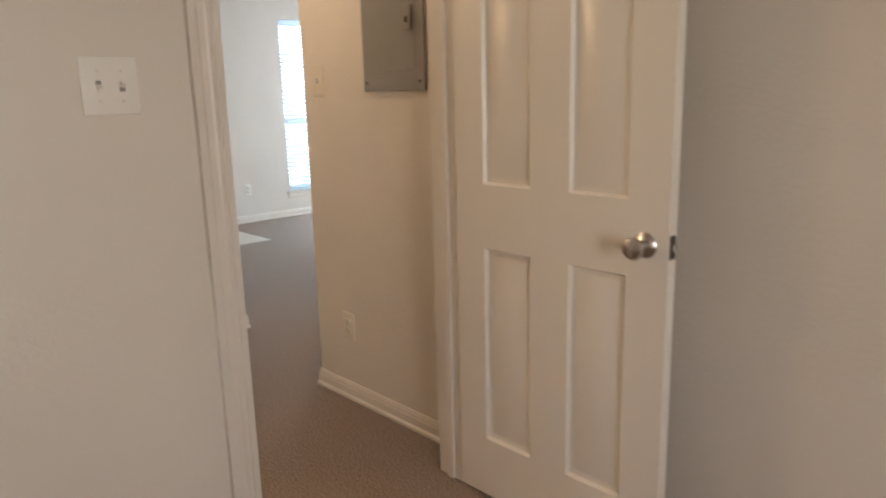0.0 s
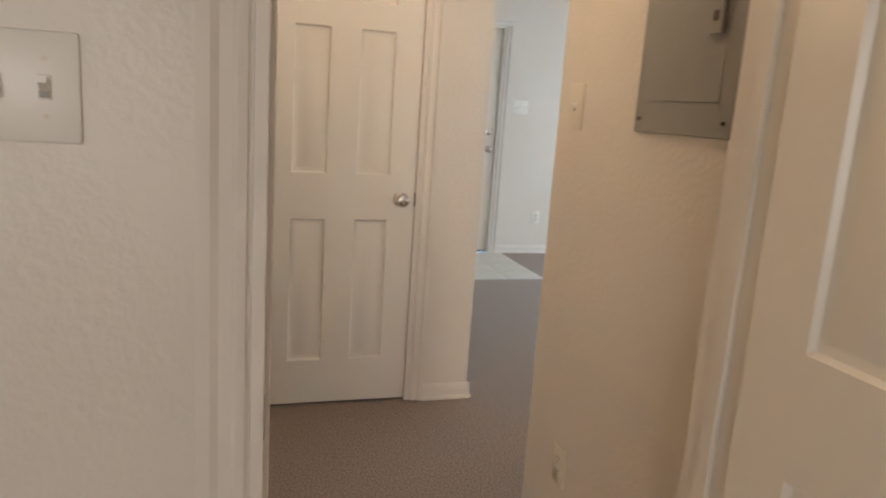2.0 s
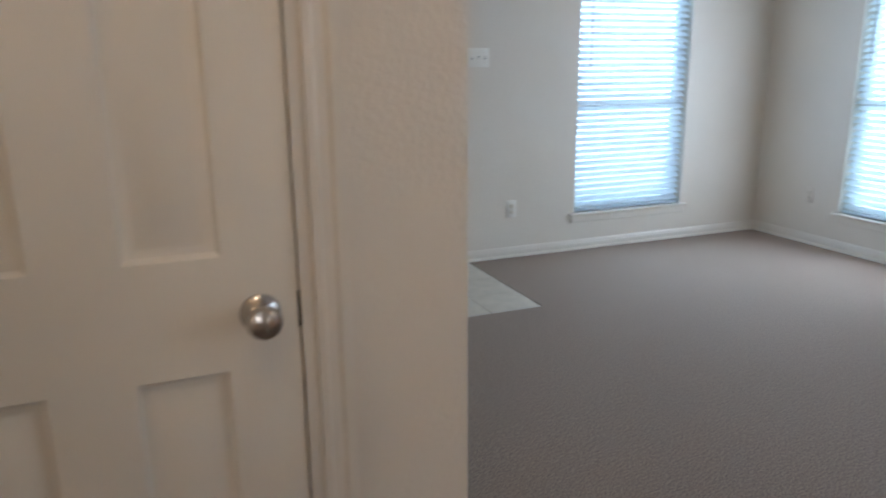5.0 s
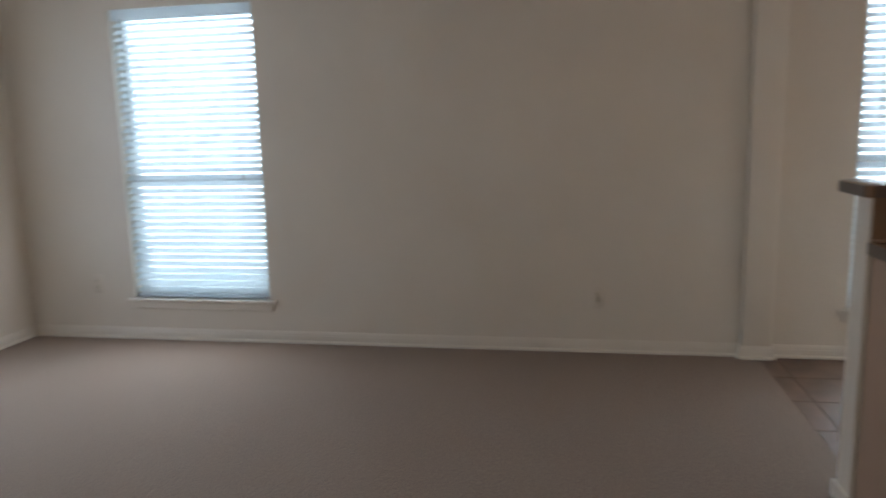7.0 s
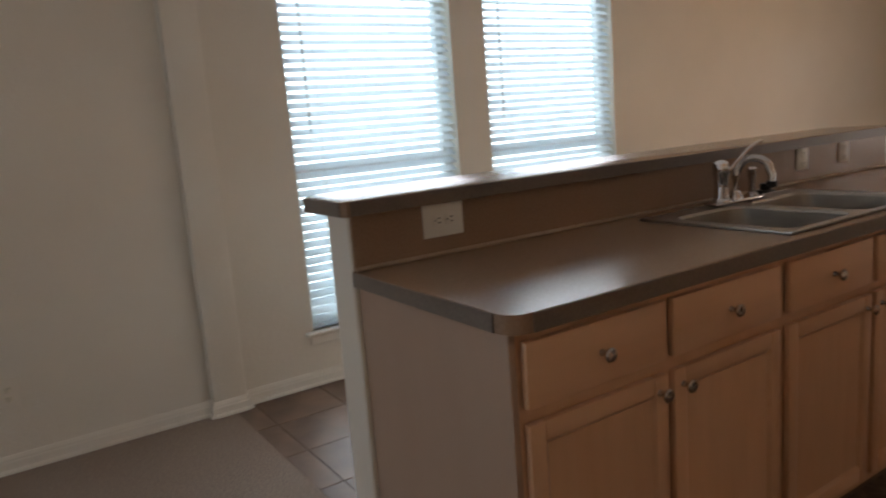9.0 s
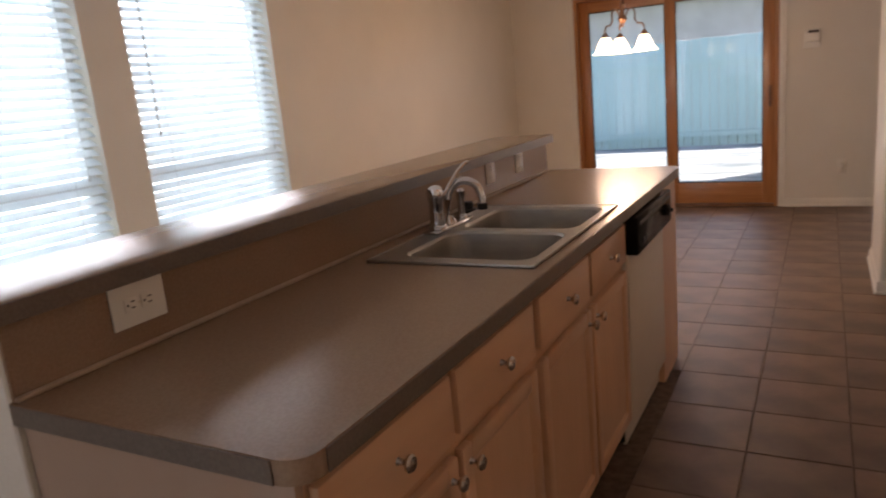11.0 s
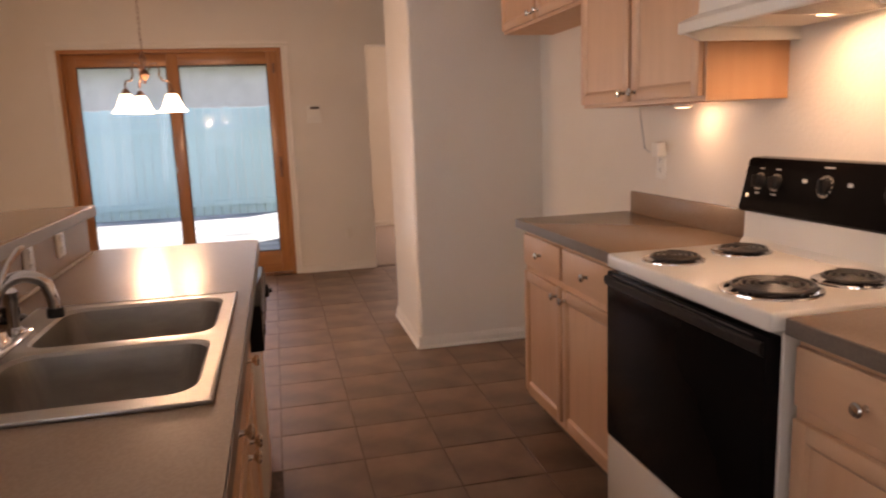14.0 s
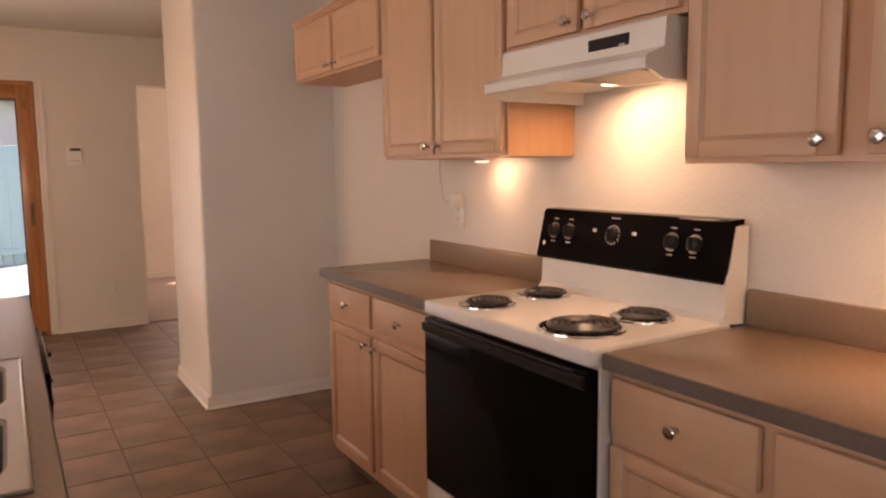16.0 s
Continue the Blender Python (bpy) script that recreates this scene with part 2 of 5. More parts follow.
def prism(bm, outline, axis, a, b):
    """A closed outline of pairs, drawn along an axis from a to b. For x the pairs are y, z; for y they are x, z; for z x, y."""
    def at(p, s):
        return {"x": (s, p[0], p[1]), "y": (p[0], s, p[1]), "z": (p[0], p[1], s)}[axis]
    r0 = [bm.verts.new(at(p, a)) for p in outline]
    r1 = [bm.verts.new(at(p, b)) for p in outline]
    n = len(outline)
    for i in range(n):
        bm.faces.new((r0[i], r0[(i + 1) % n], r1[(i + 1) % n], r1[i]))
    bm.faces.new(r0)
    bm.faces.new(r1)
    bmesh.ops.recalc_face_normals(bm, faces=bm.faces[:])
    return bm


def mesh_of(bm, name, mat, smooth=True):
    me = bpy.data.meshes.new(name)
    bm.to_mesh(me)
    bm.free()
    me.materials.append(mat)
    if smooth:
        for p in me.polygons:
            p.use_smooth = True
        me.set_sharp_from_angle(angle=radians(35))
    return me


def part(name, bm, mat, parent, label="", smooth=True):
    ob = new(name, mesh_of(bm, name, mat, smooth))
    ob.parent = parent
    if label:
        tagged(ob, label)
    return ob


def single(name, bm, mat, label, category, kind="", group="", smooth=True):
    return tagged(new(name, mesh_of(bm, name, mat, smooth)), label, category, group, kind)


def holder(name, m, label, category, group="", kind=""):
    ob = new(name)
    ob.empty_display_size = 0.1
    ob.matrix_world = m
    return tagged(ob, label, category, group, kind)


def B():
    return bmesh.new()


CEIL = 2.49

# ---- structure ----


def wall(name, axis, a, b, c0, c1, openings=(), z1=CEIL, label="cream painted drywall wall with orange-peel texture"):
    """A wall along axis from a to b, from c0 to c1 across, with openings (from, to, sill, head)."""
    bm = B()

    def put(p, q, za, zb):
        if axis == "x":
            box(bm, p, q, c0, c1, za, zb)
        else:
            box(bm, c0, c1, p, q, za, zb)
    at = a
    for p, q, sill, head in sorted(openings):
        if p > at:
            put(at, p, 0, z1)
        if sill > 0:
            put(p, q, 0, sill)
        put(p, q, head, z1)
        at = q
    if b > at:
        put(at, b, 0, z1)
    return single(name, bm, M_WALL, label, "wall", "structure", smooth=False)


N_Y, E_X, S_Y, W_X = 4.46, 2.30, -6.53, -1.668
WN = (0.605, 1.545, 0.272, 2.075)      # north window, along x
WE = (2.765, 3.695, 0.272, 2.065)      # living room east window, along y
WD1 = (-1.52, -0.555, 0.28, 2.07)     # dining windows, along y
WD2 = (-2.76, -1.75, 0.28, 2.07)
ENTRY = (-1.27, -0.347, 0, 2.04)
PATIO = (-0.21, 1.645, 0, 2.075)
SOUTHWAY = (-1.74, -0.955, 0, 2.10)
HALL_X, PANEL_X = -2.71, -1.79
BED_Y0, BED_Y1 = -0.78, -0.665
BEDDOOR = (-2.69, -1.922, 0, 2.04)
CLOSET_Y = 1.28
CLOSET = (-2.598, -1.921, 0, 2.04)
BATH = (-0.53, 0.138, 0, 2.04)
STUB_X = -1.642
HALL_END = 0.28

wall("wall_north", "x", -1.757, E_X, N_Y, N_Y + 0.15, (WN, ENTRY))
wall("wall_east", "y", S_Y - 0.15, N_Y + 0.15, E_X, E_X + 0.15, (WE, WD1, WD2))
wall("wall_south", "x", -3.4, E_X, S_Y - 0.15, S_Y, (PATIO, SOUTHWAY))
wall("wall_kitchen", "y", -4.69, HALL_END, PANEL_X, W_X)
wall("wall_closet", "x", HALL_X, STUB_X, CLOSET_Y, CLOSET_Y + 0.115, (CLOSET,))
wall("wall_entry", "y", CLOSET_Y + 0.115, N_Y, STUB_X - 0.115, STUB_X)
wall("wall_hall_west", "y", BED_Y1, CLOSET_Y + 0.9, HALL_X - 0.115, HALL_X, (BATH,))
wall("wall_closet_back", "x", HALL_X, STUB_X - 0.115, CLOSET_Y + 0.785, CLOSET_Y + 0.9)
wall("wall_bedroom_north", "x", -5.3, PANEL_X, BED_Y0, BED_Y1, (BEDDOOR,))
wall("wall_bedroom_east", "y", -4.7, -4.69, PANEL_X, W_X)
wall("wall_bedroom_west", "y", -4.7, BED_Y0, -5.415, -5.3)
wall("wall_bedroom_south", "x", -5.3, W_X, -4.815, -4.7, ((-4.4, -2.8, 0.7, 1.95),))
wall("wall_bath_north", "x", -4.6, HALL_X - 0.115, 0.98, 1.095)
wall("wall_bath_west", "y", BED_Y1, 1.095, -4.715, -4.6)
wall("wall_passage_west", "y", S_Y, -4.815, -3.4, -3.285)
wall("wall_far_east", "y", -9.4, S_Y - 0.15, -0.36, -0.245)
wall("wall_far_west", "y", -9.4, S_Y - 0.15, -3.515, -3.4)
# opening kept out of sight, added to go with the far room's fill lamp
wall("wall_far_south", "x", -3.4, -0.36, -9.515, -9.4, ((-3.25, -2.2, 0.7, 1.95),))

PAN_X = -0.867
# pantry block beside the refrigerator space, with rounded corners
bm = B()
prism(bm, [(W_X, -4.69), (PAN_X - 0.02, -4.69)] + [(PAN_X - 0.02 + 0.02 * math.sin(a * math.pi / 8), -4.67 - 0.02 * math.cos(a * math.pi / 8)) for a in range(1, 5)]
      + [(PAN_X - 0.02 + 0.02 * math.cos(a * math.pi / 8), -3.905 + 0.02 * math.sin(a * math.pi / 8)) for a in range(0, 5)] + [(W_X, -3.885)], "z", 0, CEIL)
single("wall_pantry", bm, M_WALL, "cream drywall block with rounded bullnose corners", "wall", "structure")
# pilaster between living and dining
bm = box(B(), E_X - 0.048, E_X + 0.01, -0.172, -0.015, 0, CEIL, 0.008, 2)
single("wall_pilaster", bm, M_WALL, "shallow cream drywall pilaster on the window wall", "wall", "structure")

bm = box(B(), -5.415, E_X + 0.15, -9.515, N_Y + 0.15, CEIL, CEIL + 0.12)
single("ceiling", bm, M_CEIL, "white textured drywall ceiling", "ceiling", "structure")

TILE_N = -0.11
bm = B()
box(bm, W_X, E_X, TILE_N, 3.445, -0.1, 0.0)
box(bm, -0.225, E_X, 3.445, N_Y, -0.1, 0.0)
single("floor_carpet_living", bm, M_CARPET, "taupe brown cut-pile wall-to-wall carpet", "carpet", "structure", smooth=False)
single("floor_carpet_hall", box(B(), -5.3, W_X, -4.7, 3.445, -0.1, 0.0), M_CARPET, "taupe brown cut-pile carpet in hall and bedroom", "carpet", "structure", smooth=False)
single("floor_carpet_far", box(B(), -3.4, -0.36, -9.4, S_Y - 0.075, -0.1, 0.0), M_CARPET, "taupe carpet in the far room", "carpet", "structure", smooth=False)
bm = box(B(), -3.3, E_X, S_Y - 0.075, TILE_N, -0.1, -0.0052)
floor_tile = single("floor_kitchen", bm, M_GROUT, "brown stone-look ceramic tile floor with dark grout", "tile floor", "structure", smooth=False)
bm = box(B(), STUB_X, -0.225, 3.445, N_Y + 0.06, -0.1, -0.012)
floor_entry = single("floor_entry", bm, M_ENTRY, "pale beige vinyl tile entry floor", "tile floor", "structure", smooth=False)


def baseboard(axis, a, b, c, side, shoe=True):
    """A skirting along axis on the wall face at c, standing out by side (+1 or -1)."""
    h, t = 0.072, 0.013
    prof = [(0, 0), (t, 0), (t, h * 0.62), (t * 0.8, h * 0.72), (t * 0.8, h * 0.8), (t * 0.35, h), (0, h)]
    if shoe:
        prof = [(0, 0), (t + 0.010, 0), (t + 0.009, 0.010), (t, 0.017)] + prof[2:]
    bm = prism(B(), [(c + side * p, q) for p, q in prof], "y" if axis == "y" else "x", a, b)
    return single("baseboard", bm, M_TRIM, "white painted moulded baseboard", "baseboard", "structure", smooth=False)


for args in (("x", -0.29, E_X, N_Y, -1), ("x", STUB_X, -1.345, N_Y, -1), ("y", -0.015, N_Y, E_X, -1), ("y", -0.172, -0.015, E_X - 0.048, -1), ("y", S_Y, -0.172, E_X, -1),
             ("x", -0.955, -0.275, S_Y, 1), ("x", 1.71, E_X, S_Y, 1), ("x", E_X - 0.061, E_X, -0.172, -1), ("x", E_X - 0.061, E_X, -0.015, 1),
             ("x", -1.858, STUB_X + 0.012, CLOSET_Y, -1), ("x", HALL_X, -2.664, CLOSET_Y, -1), ("y", 0.201, CLOSET_Y, HALL_X, 1),
             ("y", BED_Y1, HALL_END + 0.012, PANEL_X, -1), ("x", PANEL_X - 0.012, W_X + 0.012, HALL_END, 1), ("y", CLOSET_Y - 0.012, N_Y, STUB_X, 1),
             ("x", W_X, PAN_X + 0.012, -3.885, 1), ("y", -4.69, -3.873, PAN_X, 1), ("x", -5.3, -2.76, BED_Y0, -1), ("y", -4.7, BED_Y0, PANEL_X, -1),
             ("y", 0.1, HALL_END, W_X, 1), ("x", -3.4, -0.36, -9.4, 1), ("y", -9.4, S_Y - 0.15, -3.4, 1)):
    baseboard(*args)


def casing(axis, p, q, head, c, side, sill=None, width=0.057, name="trim", sides="lrt"):
    """Moulded door casing round the opening p..q on the wall face c."""
    def strip(bm, u0, u1, z0, z1, vertical, flip):
        w = width
        if vertical:
            prof = [(0, 0), (0, 0.009), (0.2 * w, 0.012), (0.3 * w, 0.010), (0.55 * w, 0.011), (0.72 * w, 0.017), (w, 0.018), (w, 0)]
            pts = [((u0 + d) if not flip else (u1 - d), c + side * t) for d, t in prof]
            if axis == "y":
                pts = [(t, u) for u, t in pts]
            prism(bm, pts, "z", z0, z1)
        else:
            prof = [(0, 0), (0, 0.009), (0.2 * w, 0.012), (0.3 * w, 0.010), (0.55 * w, 0.011), (0.72 * w, 0.017), (w, 0.018), (w, 0)]
            prism(bm, [(c + side * t, z0 + d) for d, t in prof], "x" if axis == "x" else "y", u0, u1)
    bm = B()
    r = 0.006
    z0 = 0 if sill is None else sill
    if "l" in sides:
        strip(bm, p - width - r, p - r, z0, head + r, True, True)
    if "r" in sides:
        strip(bm, q + r, q + r + width, z0, head + r, True, False)
    strip(bm, p - r - width * ("l" in sides), q + r + width * ("r" in sides), head + r, head + r + width, False, False)
    return single(name, bm, M_TRIM, "white painted moulded door casing", "door casing", "structure", smooth=False)


def jambs(axis, p, q, head, c0, c1, stop_at=None):
    bm = B()
    t = 0.018
    e = 0.003
    def put(u0, u1, z0, z1, d0, d1):
        if axis == "x":
            box(bm, u0, u1, d0, d1, z0, z1, 0.0015, 1)
        else:
            box(bm, d0, d1, u0, u1, z0, z1, 0.0015, 1)
    put(p, p + t, 0, head, c0 - e, c1 + e)
    put(q - t, q, 0, head, c0 - e, c1 + e)
    put(p + t, q - t, head - t, head, c0 - e, c1 + e)
    if stop_at is not None:
        put(p + t, p + t + 0.010, 0, head - t, stop_at, stop_at + 0.032)
        put(q - t - 0.010, q - t, 0, head - t, stop_at, stop_at + 0.032)
        put(p + t + 0.01, q - t - 0.01, head - t - 0.010, head - t, stop_at, stop_at + 0.032)
    return single("trim", bm, M_TRIM, "white painted door jamb with stop", "door jamb", "structure", smooth=False)


# ---- doors ----


def panel_recess(bm, x0, x1, z0, z1, y, out):
    """A raised-and-fielded panel on a face at depth y; out is the way the face looks along y."""
    steps = ((0.0, 0.0), (0.007, -0.010), (0.016, -0.013), (0.024, -0.012), (0.050, -0.002))
    rings = []
    for d, h in steps:
        rings.append([bm.verts.new((x, y + out * h, z)) for x, z in ((x0 + d, z0 + d), (x1 - d, z0 + d), (x1 - d, z1 - d), (x0 + d, z1 - d))])
    for a, b in zip(rings, rings[1:]):
        for i in range(4):
            bm.faces.new((a[i], a[(i + 1) % 4], b[(i + 1) % 4], b[i]))
    bm.faces.new(rings[-1])


def panel_leaf(width, height=2.01, thick=0.035):
    """A six-panel moulded leaf, hinge edge at x = 0, bottom at z = 0, faces at y = 0 and y = thick."""
    bm = B()
    s = 0.114
    mid = 0.122 if width < 0.68 else 0.132
    pw = (width - 2 * s - mid) / 2
    xs = [0, s, s + pw, s + pw + mid, width - s, width]
    zs = [0, 0.195, 0.812, 1.003, 1.585, 1.685, 1.895, height]
    for y, out in ((0.0, -1), (thick, 1)):
        for i in range(5):
            for j in range(7):
                if i in (1, 3) and j in (1, 3, 5):
                    panel_recess(bm, xs[i], xs[i + 1], zs[j], zs[j + 1], y, out)
                else:
                    bm.faces.new([bm.verts.new((x, y, z)) for x, z in ((xs[i], zs[j]), (xs[i + 1], zs[j]), (xs[i + 1], zs[j + 1]), (xs[i], zs[j + 1]))])
    for a, b in (((0, 0), (0, height)), ((0, height), (width, height)), ((width, height), (width, 0)), ((width, 0), (0, 0))):
        bm.faces.new([bm.verts.new(p) for p in ((a[0], 0, a[1]), (b[0], 0, b[1]), (b[0], thick, b[1]), (a[0], thick, a[1]))])
    bmesh.ops.remove_doubles(bm, verts=bm.verts[:], dist=0.0001)
    bmesh.ops.recalc_face_normals(bm, faces=bm.faces[:])
    return bm


def knob_parts(parent, x, z, thick, sides=(-1, 1)):
    for out in sides:
        y = 0 if out < 0 else thick
        bm = lathe(B(), (x, y, z), (0, out, 0), [(0.0, 0.0), (0.032, 0.0), (0.032, 0.003), (0.027, 0.009), (0.014, 0.013), (0.0115, 0.030), (0.018, 0.036), (0.0265, 0.046), (0.028, 0.054), (0.024, 0.062), (0.014, 0.066), (0.0, 0.067)], 24)
        part("door_knob", bm, M_NICKEL, parent, "satin nickel round door knob")


def hinge_part(parent, z, y, side=-1):
    bm = cyl(B(), (-0.003, y + side * 0.004, z), (0, 0, 1), 0.006, 0.089, seg=10)
    box(bm, -0.002, 0.001, y - 0.0 * side, y + side * -0.02, z - 0.044, z + 0.044)
    part("hinge", bm, M_NICKEL, parent, "satin nickel butt hinge")


# closet door, shut; hinges on its left as seen from the hall
d = holder("door_closet", pose(CLOSET[0] + 0.021, CLOSET_Y + 0.006, 0.012), "white six-panel closet door, shut, with nickel knob", "door", kind="structure")
cw = CLOSET[1] - CLOSET[0] - 0.042
part("leaf", panel_leaf(cw), M_DOOR, d)
knob_parts(d, cw - 0.062, 0.905, 0.035, (-1,))
for z in (0.30, 1.05, 1.82):
    hinge_part(d, z, 0.0)
part("strike_plate", box(B(), cw - 0.001, cw + 0.004, -0.006, 0.004, 0.875, 0.935), M_DARKMETAL, d, "dark latch strike")
casing("x", *CLOSET[:2], CLOSET[3], CLOSET_Y, -1)
jambs("x", *CLOSET[:2], CLOSET[3], CLOSET_Y, CLOSET_Y + 0.115, CLOSET_Y + 0.043)

# bedroom door, open back into the bedroom
BED_TURN = -90
d = holder("door_bedroom", pose(BEDDOOR[1] - 0.030, BED_Y0 - 0.004, 0.012, 0, 0, BED_TURN), "white six-panel bedroom door standing wide open", "door", kind="structure")
bw = 0.712
part("leaf", panel_leaf(bw), M_DOOR, d)
knob_parts(d, bw - 0.062, 0.895, 0.035)
part("latch", box(B(), bw - 0.001, bw + 0.010, 0.011, 0.024, 0.885, 0.905, 0.002, 1), M_NICKEL, d, "nickel spring latch")
part("latch_plate", box(B(), bw - 0.001, bw + 0.0015, 0.005, 0.030, 0.866, 0.924), M_DARKMETAL, d, "dark latch plate")
for z in (0.20, 1.02, 1.82):
    hinge_part(d, z, 0.035, 1)
casing("x", *BEDDOOR[:2], BEDDOOR[3], BED_Y0, -1)
casing("x", BEDDOOR[0], BEDDOOR[1], BEDDOOR[3], BED_Y1, 1, sides="r")
jambs("x", *BEDDOOR[:2], BEDDOOR[3], BED_Y0, BED_Y1, BED_Y0 + 0.040)
bm = box(B(), BEDDOOR[0] + 0.0175, BEDDOOR[0] + 0.0195, BED_Y0 + 0.004, BED_Y0 + 0.034, 0.885, 0.945, 0.0005, 1)
single("strike_plate", bm, M_NICKEL, "nickel strike plate on the bedroom door jamb", "strike plate")

# bathroom doorway in the hall
casing("y", *BATH[:2], BATH[3], HALL_X, 1)
jambs("y", *BATH[:2], BATH[3], HALL_X - 0.115, HALL_X, HALL_X - 0.075)
sp = holder("strike_plate", pose(HALL_X - 0.097, BATH[1] - 0.019, 0.925), "nickel strike plate on the bathroom door jamb", "strike plate")
part("plate", box(B(), -0.022, 0.016, -0.0015, 0.0015, -0.030, 0.030, 0.001, 1), M_NICKEL, sp)
part("lip", lathe(B(), (-0.022, 0, -0.020), (0, 0, 1), [(0.0, 0), (0.007, 0), (0.007, 0.04), (0, 0.04)], 10), M_NICKEL, sp)
part("latch_hole", box(B(), -0.006, 0.008, -0.0025, -0.0012, -0.011, 0.011), M_SLOT, sp, "dark latch hole")
for z in (-0.022, 0.022):
    part("screw", cyl(B(), (0.001, -0.002, z), (0, 1, 0), 0.0035, 0.002, seg=8), M_DARKMETAL, sp)

# entry door in the north wall
d = holder("door_entry", pose(ENTRY[0] + 0.021, N_Y + 0.03, 0.018), "white six-panel front door, shut, with deadbolt", "door", kind="structure")
ew = ENTRY[1] - ENTRY[0] - 0.042
part("leaf", panel_leaf(ew, thick=0.044), M_DOOR, d)
knob_parts(d, ew - 0.065, 0.942, 0.044, (-1,))
part("deadbolt", lathe(B(), (ew - 0.065, 0, 1.097), (0, -1, 0), [(0, 0), (0.030, 0), (0.030, 0.006), (0.024, 0.014), (0.006, 0.016), (0.006, 0.028), (0, 0.028)], 20), M_NICKEL, d, "nickel deadbolt with thumb turn")
part("viewer", lathe(B(), (ew - 0.085, 0, 0.66), (0, -1, 0), [(0, 0), (0.010, 0), (0.008, 0.004), (0, 0.004)], 12), M_NICKEL, d)
part("sweep", box(B(), 0, ew, -0.004, 0.044, -0.014, 0.0), M_DARKMETAL, d, "dark threshold sweep")
casing("x", *ENTRY[:2], ENTRY[3], N_Y, -1)
jambs("x", *ENTRY[:2], ENTRY[3], N_Y, N_Y + 0.15, N_Y + 0.078)


# ---- windows and blinds ----


def window(name, axis, p, q, z0, z1, face, out, label, rail_z):
    """A single-hung window set in the wall whose room face is at face; out is the way outside along the wall's normal."""
    def b2(bm, u0, u1, d0, d1, za, zb, bev=0.0):
        a, b = face + out * d0, face + out * d1
        if axis == "x":
            box(bm, u0, u1, min(a, b), max(a, b), za, zb, bev, 1)
        else:
            box(bm, min(a, b), max(a, b), u0, u1, za, zb, bev, 1)
    w = holder(name, Matrix.Identity(4), label, "window", kind="structure")
    bm = B()
    for u0, u1, za, zb in ((p, p + 0.04, z0, z1), (q - 0.04, q, z0, z1), (p + 0.04, q - 0.04, z0, z0 + 0.045), (p + 0.04, q - 0.04, z1 - 0.045, z1)):
        b2(bm, u0, u1, 0.085, 0.145, za, zb, 0.003)
    part("window_frame", bm, M_SASH, w, smooth=False)
    part("meeting_rail", (lambda bm: (b2(bm, p + 0.04, q - 0.04, 0.09, 0.13, rail_z - 0.022, rail_z + 0.022, 0.003), bm)[1])(B()), M_SASH, w, smooth=False)
    for za, zb, d0 in ((z0 + 0.045, rail_z - 0.022, 0.100), (rail_z + 0.022, z1 - 0.045, 0.118)):
        bm = B()
        b2(bm, p + 0.04, q - 0.04, d0, d0 + 0.004, za, zb)
        g = part("pane", bm, M_GLASS, w, smooth=False)
        g.visible_shadow = False
    bm = B()
    b2(bm, p - 0.045, q + 0.045, -0.032, 0.085, z0 - 0.022, z0, 0.005)
    part("window_sill", bm, M_TRIM, w, smooth=False)
    bm = B()
    b2(bm, p - 0.025, q + 0.025, -0.014, 0.0, z0 - 0.070, z0 - 0.022, 0.004)
    part("apron", bm, M_TRIM, w, smooth=False)
    return w


def blind(axis, p, q, z0, z1, face, out, bottom, label, tilt=28, rail2=None):
    """A two-inch slat blind inside the window recess."""
    b = holder("window_blind", Matrix.Identity(4), label, "window blind", "two-inch slat blinds")
    d = 0.042
    u0, u1 = p + 0.008, q - 0.008

    def b2(bm, a0, a1, d0, d1, za, zb, bev=0.0):
        a, c = face + out * d0, face + out * d1
        if axis == "x":
            box(bm, a0, a1, min(a, c), max(a, c), za, zb, bev, 1)
        else:
            box(bm, min(a, c), max(a, c), a0, a1, za, zb, bev, 1)
    bm = B()
    b2(bm, u0 - 0.004, u1 + 0.004, 0.004, 0.075, z1 - 0.062, z1 - 0.002, 0.004)
    part("valance", bm, M_BLIND, b)
    bm = B()
    b2(bm, u0, u1, 0.016, 0.066, bottom, bottom + 0.016, 0.004)
    part("bottom_rail", bm, M_BLIND, b)
    # one slat mesh, shared
    bm = B()
    n, half = 4, 0.025
    rows = []
    for i in range(n + 1):
        t = -half + 2 * half * i / n
        h = 0.0022 * (1 - (t / half) ** 2)
        dy = t * math.cos(radians(tilt)) - h * math.sin(radians(tilt))
        dz = t * math.sin(radians(tilt)) + h * math.cos(radians(tilt))
        rows.append((dy * out, dz))
    outline = rows + [(y, z - 0.0024) for y, z in reversed(rows)]
    prism(bm, outline, "x" if axis == "x" else "y", u0, u1)
    me = mesh_of(bm, "slat", M_BLIND)
    z = bottom + 0.045
    pitch = 0.0425
    while z < z1 - 0.075:
        s = new("slat", me)
        s.parent = b
        s.location = (0, face + out * d, z) if axis == "x" else (face + out * d, 0, z)
        z += pitch
    for f in (0.16, 0.84):
        u = u0 + (u1 - u0) * f
        bm = B()
        for dd in (0.013, 0.070):
            a = face + out * dd
            if axis == "x":
                tube(bm, [(u, a, bottom), (u, a, z1 - 0.06)], 0.0009, 5)
            else:
                tube(bm, [(a, u, bottom), (a, u, z1 - 0.06)], 0.0009, 5)
        part("ladder_cord", bm, M_CORD, b)
    return b


